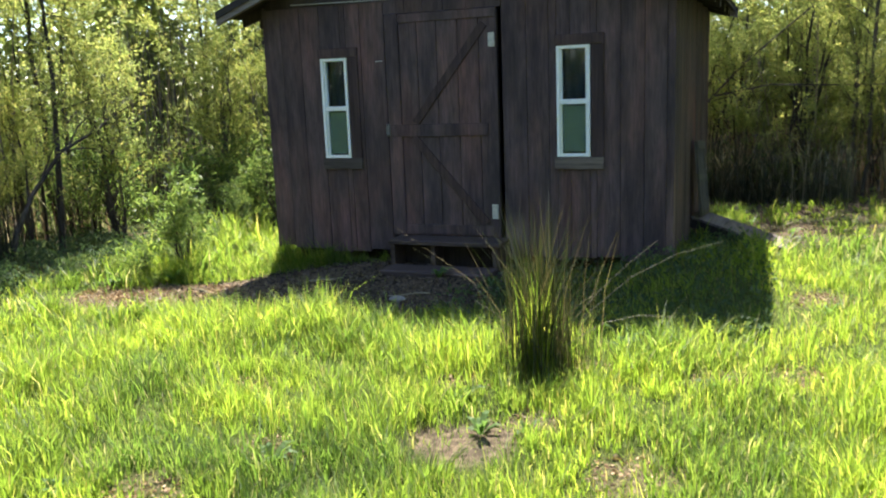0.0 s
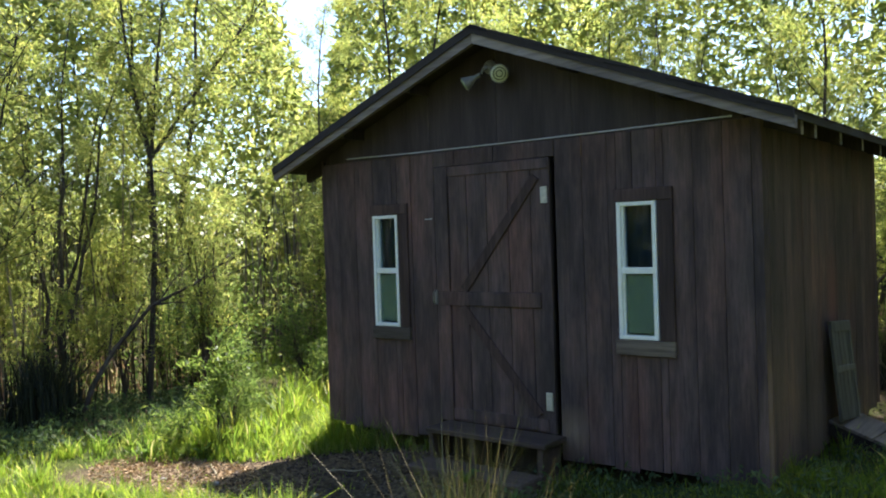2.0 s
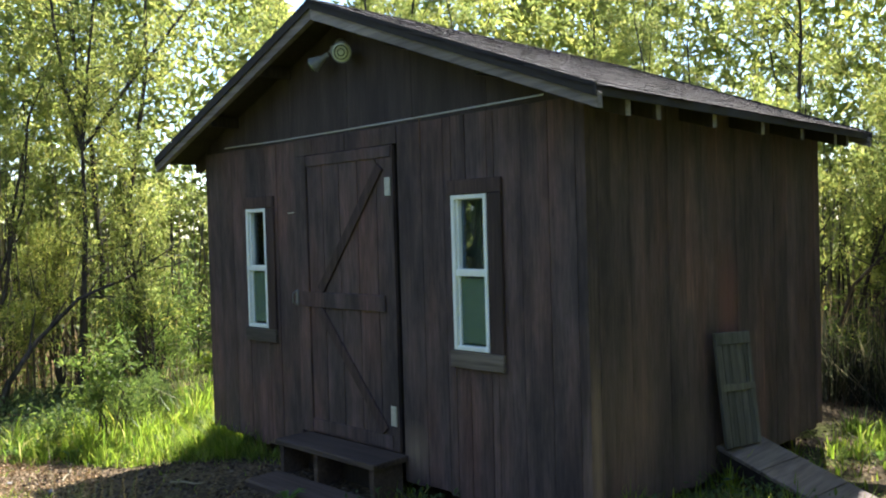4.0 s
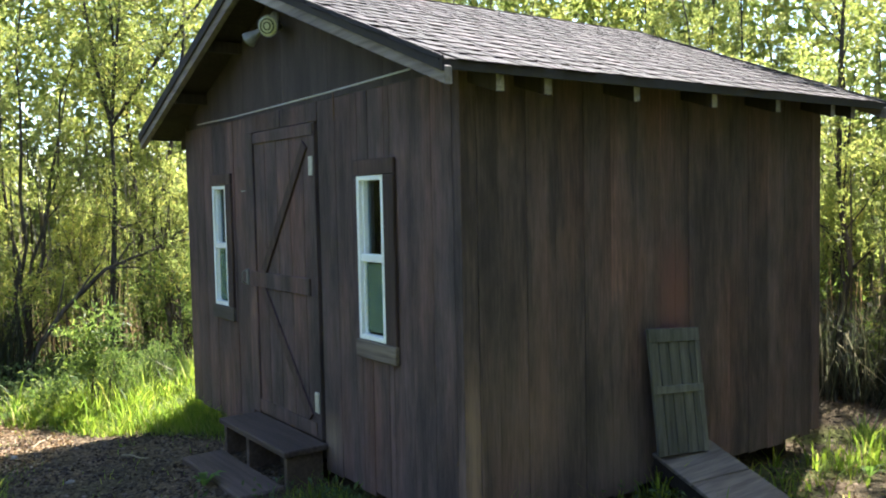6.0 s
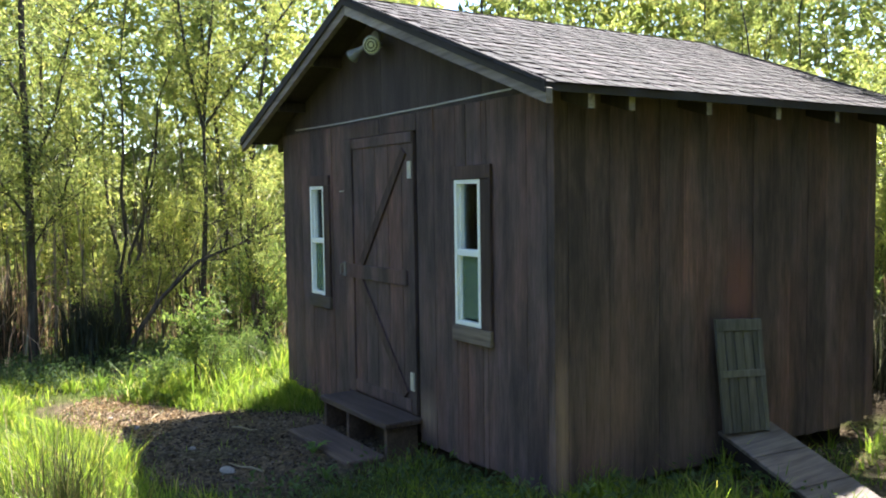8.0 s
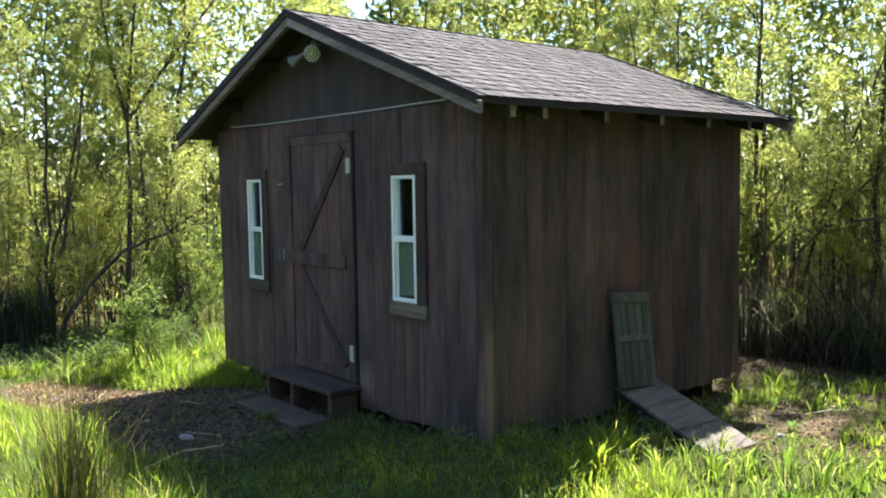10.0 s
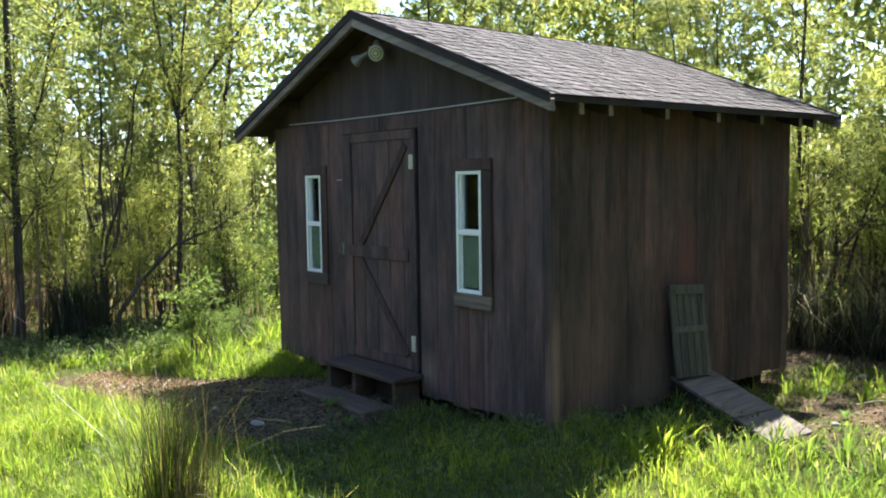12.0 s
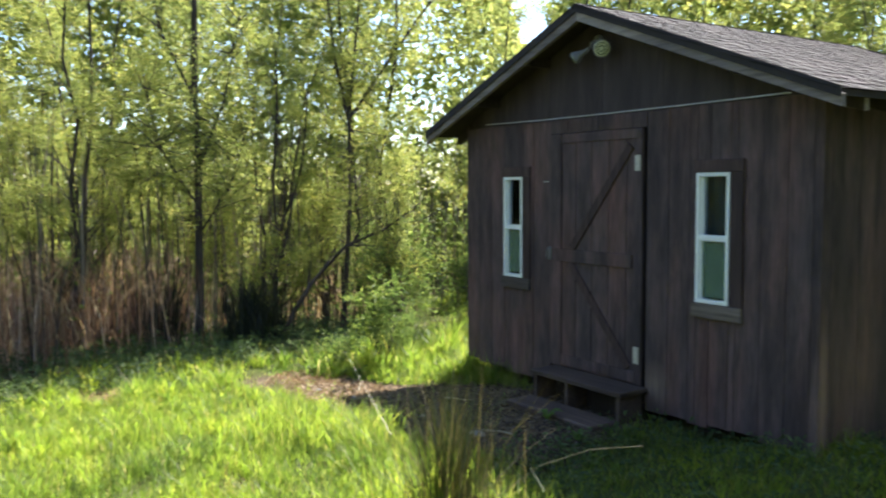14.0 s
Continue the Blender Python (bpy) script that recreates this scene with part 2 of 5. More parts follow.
def shingle_material():
    m, n, l, bsdf = material("asphalt_shingle")
    info = n.new("ShaderNodeObjectInfo")
    geo = n.new("ShaderNodeNewGeometry")
    s = n.new("ShaderNodeMath")
    l.new(info.outputs["Random"], s.inputs[0])
    l.new(geo.outputs["Random Per Island"], s.inputs[1])
    f = n.new("ShaderNodeMath")
    f.operation = "FRACT"
    l.new(s.outputs[0], f.inputs[0])
    c = ramp(n, [(0.0, (0.007, 0.0055, 0.006)), (0.28, (0.015, 0.012, 0.013)), (0.7, (0.034, 0.0275, 0.03)), (1.0, (0.055, 0.042, 0.045))])
    l.new(f.outputs[0], c.inputs[0])
    v = stretched(n, l, (1, 1, 1))
    g = noise_tex(n, l, v, 350, 2, 0.8)
    st = noise_tex(n, l, v, 5, 4)
    c2 = ramp(n, [(0.3, (0.55, 0.55, 0.56)), (0.7, (1.35, 1.3, 1.3))])
    l.new(g.outputs[0], c2.inputs[0])
    c3 = ramp(n, [(0.3, (0.75, 0.75, 0.75)), (0.7, (1.1, 1.1, 1.1))])
    l.new(st.outputs[0], c3.inputs[0])
    l.new(mix(n, l, mix(n, l, c.outputs[0], c2.outputs[0], 1.0, "MULTIPLY"), c3.outputs[0], 1.0, "MULTIPLY"), bsdf.inputs["Base Color"])
    bsdf.inputs["Roughness"].default_value = 0.8
    bsdf.inputs["Specular IOR Level"].default_value = 0.25
    bump(n, l, bsdf, g.outputs[0], 0.6, 0.003)
    return m


def glass():
    m, n, l, bsdf = material("window_glass")
    gl, tr, fr, ms = n.new("ShaderNodeBsdfGlossy"), n.new("ShaderNodeBsdfTransparent"), n.new("ShaderNodeFresnel"), n.new("ShaderNodeMixShader")
    gl.inputs["Roughness"].default_value = 0.02
    # Blue tint stands for the sky mirrored in the panes.
    tr.inputs["Color"].default_value = (0.55, 0.66, 0.74, 1)
    fr.inputs["IOR"].default_value = 1.42
    for a, b in ((fr.outputs[0], ms.inputs[0]), (tr.outputs[0], ms.inputs[1]), (gl.outputs[0], ms.inputs[2]), (ms.outputs[0], n["Material Output"].inputs["Surface"])):
        l.new(a, b)
    return m


def screen():
    m, n, l, bsdf = material("insect_screen")
    tr, ms = n.new("ShaderNodeBsdfTransparent"), n.new("ShaderNodeMixShader")
    # Green of the grass mirrored in the lower pane is put into this colour.
    bsdf.inputs["Base Color"].default_value = (0.12, 0.19, 0.12, 1)
    bsdf.inputs["Roughness"].default_value = 0.7
    ms.inputs[0].default_value = 0.62
    for a, b in ((tr.outputs[0], ms.inputs[1]), (bsdf.outputs[0], ms.inputs[2]), (ms.outputs[0], n["Material Output"].inputs["Surface"])):
        l.new(a, b)
    return m


SOIL, SHINGLE, GLASS, SCREEN = soil(), shingle_material(), glass(), screen()


# ---- mesh helpers ----
def part(name, bm, mat, parent=None, label="", m=None):
    """Links a bmesh as one mesh object, under a thing or part if given."""
    data = bpy.data.meshes.new(name)
    bmesh.ops.recalc_face_normals(bm, faces=bm.faces)
    bm.to_mesh(data)
    bm.free()
    data.materials.append(mat)
    ob = new(name, data)
    if m is not None:
        ob.matrix_basis = m
    if parent:
        ob.parent = parent
    return tagged(ob, label)


def thing(name, label, category, at=(0, 0, 0), group=""):
    ob = new(name)
    ob.empty_display_size = 0.2
    ob.location = at
    return tagged(ob, label, category, group)


def box(bm, x0, x1, y0, y1, z0, z1, m=None, bevel=0.0):
    """A box, with its edges broken if bevel is given."""
    vs = [bm.verts.new((x, y, z)) for x in (x0, x1) for y in (y0, y1) for z in (z0, z1)]
    fs = [bm.faces.new([vs[i] for i in q]) for q in ((0, 1, 3, 2), (4, 6, 7, 5), (0, 4, 5, 1), (2, 3, 7, 6), (0, 2, 6, 4), (1, 5, 7, 3))]
    if bevel:
        es = list({e for f in fs for e in f.edges})
        out = bmesh.ops.bevel(bm, geom=es, offset=bevel, segments=1, affect="EDGES", profile=0.5)
        vs = list({v for f in out["faces"] for v in f.verts} | {v for v in vs if v.is_valid})
    if m is not None:
        bmesh.ops.transform(bm, matrix=m, verts=vs)
    return bm


def slab(x0, x1, y0, y1, z0, z1, m=None, bevel=0.0):
    return box(bmesh.new(), x0, x1, y0, y1, z0, z1, m, bevel)


def board(bm, p, q, width, thick, out, bevel=0.0):
    """A board from p to q on a wall whose outward direction is out; its back lies in the line p to q."""
    p, q, out = Vector(p), Vector(q), Vector(out).normalized()
    along = (q - p).normalized()
    side = out.cross(along)
    m = Matrix((along, side, out)).transposed().to_4x4()
    m.translation = p
    return box(bm, 0, (q - p).length, -width / 2, width / 2, 0, thick, m, bevel)


def tube(bm, pts, radii, sides=6, cap=True):
    """A tapered tube along points."""
    rings, up = [], Vector((0.31, 0.17, 0.93)).normalized()
    for i, p in enumerate(pts):
        d = (Vector(pts[min(i + 1, len(pts) - 1)]) - Vector(pts[max(i - 1, 0)])).normalized()
        a = d.cross(up)
        a = a.normalized() if a.length > 1e-3 else Vector((1, 0, 0))
        b = d.cross(a)
        rings.append([bm.verts.new(Vector(p) + (a * math.cos(k * math.tau / sides) + b * math.sin(k * math.tau / sides)) * radii[i]) for k in range(sides)])
    for r, s in zip(rings, rings[1:]):
        for k in range(sides):
            bm.faces.new((r[k], r[(k + 1) % sides], s[(k + 1) % sides], s[k]))
    if cap:
        bm.faces.new(rings[0])
        bm.faces.new(rings[-1])
    return bm


def lathe(bm, profile, m, sides=20):
    """Turns (radius, height) pairs round the z axis, then moves the result."""
    rings = [[bm.verts.new(m @ Vector((r * math.cos(k * math.tau / sides), r * math.sin(k * math.tau / sides), h))) for k in range(sides)] for r, h in profile]
    for r, s in zip(rings, rings[1:]):
        for k in range(sides):
            bm.faces.new((r[k], r[(k + 1) % sides], s[(k + 1) % sides], s[k]))
    bm.faces.new(rings[0])
    bm.faces.new(rings[-1])
    return bm


def raw_mesh(name, verts, quads, mat, parent=None):
    """One mesh from arrays of corners and of four-cornered faces (a repeated last corner makes a triangle)."""
    data = bpy.data.meshes.new(name)
    data.from_pydata(verts.tolist(), [], quads)
    data.materials.append(mat)
    ob = new(name, data)
    if parent:
        ob.parent = parent
    return ob


def smooth(e0, e1, v):
    k = np.clip((v - e0) / (e1 - e0), 0, 1)
    return k * k * (3 - 2 * k)


# ---- ground ----
def ground_z(x, y):
    """Height of the ground, rising a little towards the shed and to its open side."""
    z = 0.15 * smooth(-6.0, -1.5, y) + 0.06 * smooth(-0.5, 2.5, x) * smooth(-5, -1, y)
    z = z + 0.018 * np.sin(x * 1.7 + y * 0.6) * np.cos(y * 1.3 - x * 0.4) + 0.012 * np.sin(x * 4.1 - y * 2.3)
    z = z + 0.065 * (1 - smooth(0.2, 1.2, ((x + 1.4) / 1.9) ** 2 + ((y + 0.1) / 1.0) ** 2)) + 0.11 * (1 - smooth(0.2, 1.2, ((x - 0.1) / 0.7) ** 2 + ((y - 0.3) / 1.3) ** 2))
    return z


def spread_axis(lo, hi, step, far):
    inner = list(np.arange(lo, hi + 1e-6, step))
    grow, d, out_hi, out_lo = step, 0.0, [], []
    while d < far:
        grow *= 1.35
        d += grow
        out_hi.append(hi + d)
        out_lo.append(lo - d)
    return np.array(out_lo[::-1] + inner + out_hi)


gx, gy = spread_axis(-11, 8, 0.2, 600), spread_axis(-9, 9, 0.2, 600)
GX, GY = np.meshgrid(gx, gy, indexing="ij")
GZ = ground_z(GX, GY)
rough_mask = (np.abs(GX) < 12) & (np.abs(GY) < 10)
GZ = GZ + np.where(rough_mask, np.random.uniform(-0.012, 0.012, GZ.shape), 0)
nx, ny = len(gx), len(gy)
ground = raw_mesh("ground", np.stack([GX, GY, GZ], -1).reshape(-1, 3), [(i * ny + j, (i + 1) * ny + j, (i + 1) * ny + j + 1, i * ny + j + 1) for i in range(nx - 1) for j in range(ny - 1)], SOIL)
tagged(ground, "uneven brown soil with dry leaf litter", "ground", kind="structure")
for poly in ground.data.polygons:
    poly.use_smooth = True

# ---- shed: measures ----
LEFT, BACK = -3.70, 3.0
RIDGE_X, RIDGE_Z, EAVE_L, EAVE_R, EAVE_Z = -1.865, 3.295, -3.97, 0.235, 2.478
ROOF_F, ROOF_B = -0.27, 3.36
FLOOR_Z, WALL_BOTTOM = 0.46, 0.31
DOOR_L, DOOR_R, DOOR_B, DOOR_T = -2.47, -1.40, 0.46, 2.39
SLOPE = (RIDGE_Z - EAVE_Z) / (EAVE_R - RIDGE_X)
RIGHT_WINDOW, LEFT_WINDOW = (-0.937, -0.663, 1.155, 2.045), (-3.113, -2.847, 1.155, 2.045)


def roof_z(x):
    """Top of the roof deck over x."""
    return RIDGE_Z - abs(x - RIDGE_X) * SLOPE


shed = thing("shed", "small dark brown plank shed with a gabled shingle roof", "shed")


def upright_plank(x0, x1, z0, za, zb, y0=0.0, y1=0.022, c=0.0018):
    """An upright board in the xz plane with broken front edges; its top runs from za to zb."""
    bm = bmesh.new()
    prof = [(x0, y1), (x0, y0 + c), (x0 + c, y0), (x1 - c, y0), (x1, y0 + c), (x1, y1)]
    lo = [bm.verts.new((x, y, z0)) for x, y in prof]
    hi = [bm.verts.new((x, y, za + (zb - za) * (x - x0) / (x1 - x0))) for x, y in prof]
    for k in range(6):
        bm.faces.new((lo[k], lo[(k + 1) % 6], hi[(k + 1) % 6], hi[k]))
    bm.faces.new(lo)
    bm.faces.new(hi)
    return bm


def column(x0, x1, holes, bottom, top):
    """Pieces of a board column that the holes leave: (x0, x1, z0, z1 or None for up to the roof)."""
    cuts = sorted({x0, x1, *[v for h in holes for v in h[:2] if x0 + 0.012 < v < x1 - 0.012]})
    for a, b in zip(cuts, cuts[1:]):
        z, mid = bottom, (a + b) / 2
        for h in sorted((h for h in holes if h[0] < mid < h[1]), key=lambda h: h[2]):
            if h[2] - z > 0.01:
                yield a, b, z, h[2]
            z = h[3]
        yield a, b, z, None


# front and back walls, boards upright; the frame behind them keeps the openings
rng = random.Random(5)
GABLE_Z = 2.5
HOLES = [RIGHT_WINDOW, LEFT_WINDOW, (DOOR_L, DOOR_R, 0.0, DOOR_T)]


def wall_frame(holes, y0, y1):
    bm = bmesh.new()
    edges = sorted({LEFT + 0.03, -0.03, RIDGE_X, *[v for h in holes for v in h[:2]]})
    for a, b in zip(edges, edges[1:]):
        for p, q, z0, z1 in column(a, b, holes, WALL_BOTTOM + 0.02, None):
            if z1 is not None:
                box(bm, p, q, y0, y1, z0, z1)
            else:
                vs = [bm.verts.new((x, y, z)) for y in (y0, y1) for x, z in ((p, z0), (q, z0), (q, roof_z(q) - 0.03), (p, roof_z(p) - 0.03))]
                for f in ((0, 1, 2, 3), (7, 6, 5, 4), (0, 4, 5, 1), (1, 5, 6, 2), (2, 6, 7, 3), (3, 7, 4, 0)):
                    bm.faces.new([vs[k] for k in f])
    return bm


def plank_edges(lo, hi, width, r):
    out = [lo]
    while hi - out[-1] > width * 1.6:
        out.append(out[-1] + width * r.uniform(0.88, 1.1))
    return out + [hi]


wall_front = part("front_wall", wall_frame(HOLES, 0.024, 0.11), DARK_WOOD, shed)
front_edges = plank_edges(LEFT, DOOR_L, 0.19, rng) + plank_edges(DOOR_L, DOOR_R, 0.19, rng)[1:] + [-1.19, -1.002, -0.825, -0.612, -0.421, -0.234, -0.062, 0.0]
for a, b in zip(front_edges, front_edges[1:]):
    push = rng.uniform(-0.002, 0.003)
    for p, q, z0, z1 in column(a, b, HOLES, WALL_BOTTOM + rng.uniform(-0.03, 0.02), None):
        top = z1 or min(GABLE_Z, roof_z(p) - 0.035, roof_z(q) - 0.035)
        part("plank", upright_plank(p + 0.0017, q - 0.0017, z0, top, top, push, 0.024), PLANK, wall_front)
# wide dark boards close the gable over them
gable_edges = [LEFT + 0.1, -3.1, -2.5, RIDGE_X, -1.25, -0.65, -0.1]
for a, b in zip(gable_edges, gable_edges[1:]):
    part("gable_board", upright_plank(a + 0.001, b - 0.001, GABLE_Z + 0.002, max(GABLE_Z + 0.004, roof_z(a) - 0.035), max(GABLE_Z + 0.004, roof_z(b) - 0.035), 0.001, 0.024), GABLE_WOOD, wall_front, "wide board darker than the wall planks")

wall_back = part("back_wall", wall_frame([], BACK - 0.11, BACK - 0.024), DARK_WOOD, shed)
for a, b in zip(*(lambda e: (e, e[1:]))(plank_edges(LEFT, 0.0, 0.2, rng))):
    part("plank", upright_plank(a + 0.003, b - 0.003, WALL_BOTTOM, roof_z(a) - 0.035, roof_z(b) - 0.035, BACK - 0.024, BACK), PLANK, wall_back)

SIDE_TOP = roof_z(0.0) - 0.035


def side_wall(name, x_out, sign, edges):
    w = part(name, slab(*sorted((x_out - sign * 0.024, x_out - sign * 0.11)), 0.03, BACK - 0.03, WALL_BOTTOM + 0.02, SIDE_TOP), DARK_WOOD, shed)
    for k, (a, b) in enumerate(zip(edges, edges[1:])):
        push = rng.uniform(-0.002, 0.003)
        bm = upright_plank(a + 0.0017, b - 0.0017, WALL_BOTTOM + rng.uniform(-0.025, 0.01), SIDE_TOP, SIDE_TOP, push, 0.024)
        for v in bm.verts:
            v.co = Vector((x_out - sign * v.co.y, v.co.x, v.co.z))
        part("plank", bm, PLANK, w)
    return w


right_edges = [0.0, 0.093, 0.214, 0.398, 0.589, 0.79, 0.99, 1.19, 1.384, 1.51, 1.63, 1.82, 2.02, 2.2, 2.4, 2.58, 2.78, 2.9, 3.0]
side_wall("side_wall", 0.0, 1, right_edges)
side_wall("side_wall", LEFT, -1, plank_edges(0.0, BACK, 0.2, rng))
part("floor", slab(LEFT + 0.03, -0.03, 0.03, BACK - 0.03, FLOOR_Z - 0.12, FLOOR_Z), DARK_WOOD, shed)
for px in (LEFT + 0.2, -2.6, RIDGE_X, -1.0, -0.2):
    for py in (0.25, 1.5, BACK - 0.25):
        part("pier", slab(px - 0.07, px + 0.07, py - 0.07, py + 0.07, 0.02, FLOOR_Z - 0.1, None, 0.006), DARK_WOOD, shed)

# ---- shed: roof ----
deck = bmesh.new()
for edge in (EAVE_L, EAVE_R):
    vs = [deck.verts.new((x, y, roof_z(x) + dz)) for y in (ROOF_F, ROOF_B) for x, dz in ((edge, -0.022), (RIDGE_X, -0.022), (RIDGE_X, 0), (edge, 0))]
    for f in ((0, 1, 2, 3), (7, 6, 5, 4), (0, 4, 5, 1), (1, 5, 6, 2), (2, 6, 7, 3), (3, 7, 4, 0)):
        deck.faces.new([vs[k] for k in f])
roof = part("roof", deck, DARK_WOOD, shed, "low gabled roof of brown-grey asphalt shingles")
for y0, y1 in ((ROOF_F - 0.002, ROOF_F + 0.036), (ROOF_B - 0.036, ROOF_B + 0.002)):
    for edge in (EAVE_L, EAVE_R):
        bm = bmesh.new()
        far = edge + (0.03 if edge > 0 else -0.03)
        vs = [bm.verts.new((x, y, roof_z(x) + dz)) for y in (y0, y1) for x, dz in ((far, -0.085), (RIDGE_X, -0.1), (RIDGE_X, -0.002), (far, -0.012))]
        for f in ((0, 1, 2, 3), (7, 6, 5, 4), (0, 4, 5, 1), (1, 5, 6, 2), (2, 6, 7, 3), (3, 7, 4, 0)):
            bm.faces.new([vs[k] for k in f])
        part("fascia", bm, FASCIA_WOOD, shed, "greyed barge board along the gable")
for edge, s in ((EAVE_R, 1), (EAVE_L, -1)):
    bm = bmesh.new()
    z = roof_z(edge)
    box(bm, *sorted((edge - s * 0.004, edge + s * 0.012)), ROOF_F - 0.018, ROOF_B + 0.018, z - 0.032, z + 0.012)
    part("drip_edge", bm, DRIP, shed, "dark metal drip edge along the eave")
    for y0, y1 in ((ROOF_F - 0.016, ROOF_F - 0.003), (ROOF_B + 0.003, ROOF_B + 0.016)):
        bm = bmesh.new()
        vs = [bm.verts.new((x, y, roof_z(x) + dz)) for y in (y0, y1) for x, dz in ((edge + s * 0.03, -0.034), (RIDGE_X, -0.034), (RIDGE_X, 0.03), (edge + s * 0.03, 0.03))]
        for f in ((0, 1, 2, 3), (7, 6, 5, 4), (0, 4, 5, 1), (1, 5, 6, 2), (2, 6, 7, 3), (3, 7, 4, 0)):
            bm.faces.new([vs[k] for k in f])
        part("rake_edge", bm, DRIP, shed, "dark frayed shingle edge along the gable")
RAFTERS = [0.07, 0.355, 0.96, 1.585, 2.185, 2.78, 3.02]
for ry in RAFTERS:
    for edge, wall_x, s in ((EAVE_R, 0.0, 1), (EAVE_L, LEFT, -1)):
        bm = bmesh.new()
        tip = edge - s * 0.03
        vs = [bm.verts.new((x, y, roof_z(x) - 0.024 + dz)) for y in (ry - 0.022, ry + 0.022) for x, dz in ((tip, -0.09), (wall_x - s * 0.06, -0.11), (wall_x - s * 0.06, 0), (tip, 0))]
        for f in ((0, 1, 2, 3), (7, 6, 5, 4), (0, 4, 5, 1), (1, 5, 6, 2), (2, 6, 7, 3), (3, 7, 4, 0)):
            bm.faces.new([vs[k] for k in f])
        rafter = part("rafter", bm, DARK_WOOD, shed, "dark rafter tail under the eave")
        z = roof_z(tip) - 0.028
        part("cut_end", slab(*sorted((tip, tip + s * 0.004)), ry - 0.021, ry + 0.021, z - 0.083, z), RAFTER_WOOD, rafter, "pale cut end grain")
for lx in (-3.2, -2.5, -1.2, -0.5):
    bm = slab(lx - 0.02, lx + 0.02, ROOF_F + 0.036, 0.03, roof_z(lx) - 0.11, roof_z(lx) - 0.035)
    part("lookout", bm, DARK_WOOD, shed)

# ---- shed: door with ledges and braces ----
door = part("door", slab(DOOR_L + 0.01, DOOR_R - 0.04, 0.022, 0.05, DOOR_B, DOOR_T - 0.01), DARK_WOOD, shed, "closed plank door with a ledge and diagonal braces")
door_edges = [DOOR_L + 0.01, -2.33, -2.16, -1.98, -1.79, -1.6, DOOR_R - 0.04]
for k, (a, b) in enumerate(zip(door_edges, door_edges[1:])):
    proud = -0.012 if k in (0,) else 0.0
    part("board", upright_plank(a + 0.003, b - 0.003, DOOR_B + 0.005, DOOR_T - 0.004, DOOR_T - 0.004, proud, 0.022), PLANK, door)
OUT = (0, -1, 0)
for p, q, w in (((-2.33, 0, 2.345), (DOOR_R - 0.05, 0, 2.345), 0.07), ((-2.45, 0, 1.392), (-1.53, 0, 1.392), 0.105), ((-2.33, 0, 0.52), (-1.5, 0, 0.52), 0.085)):
    part("ledge", board(bmesh.new(), p, q, w, 0.016 if w > 0.1 else 0.01, OUT, 0.003), PLANK, door)
for p, q in (((-2.20, 0, 1.455), (-1.55, 0, 2.26)), ((-2.22, 0, 1.33), (-1.56, 0, 0.585))):
    part("brace", board(bmesh.new(), p, q, 0.07, 0.016, OUT, 0.003), TRIM, door)
for z0, z1 in ((2.07, 2.185), (0.625, 0.75)):
    hinge = part("hinge", slab(-1.515, -1.47, -0.006, 0.002, z0, z1, None, 0.002), GALV, door, "pale metal hinge leaf")
    part("knuckle", tube(bmesh.new(), [(-1.465, -0.006, z0), (-1.465, -0.006, z1)], [0.007, 0.007], 8), GALV, hinge)
latch = part("latch", slab(-2.472, -2.444, -0.026, -0.012, 1.345, 1.455, None, 0.003), LATCH, door, "dull worn metal latch plate")
part("handle", tube(bmesh.new(), [(-2.455, -0.03, 1.35), (-2.455, -0.06, 1.37), (-2.455, -0.06, 1.43), (-2.455, -0.03, 1.45)], [0.005] * 4, 8), LATCH, latch)
part("nail", tube(bmesh.new(), [(-2.56, -0.004, 1.997), (-2.49, -0.006, 1.999)], [0.004, 0.004], 6), GALV, shed, "bright staple in a board")
part("rust_streak", slab(-1.192, -1.184, -0.003, 0.004, 2.37, 2.53), BARE_WOOD, shed)


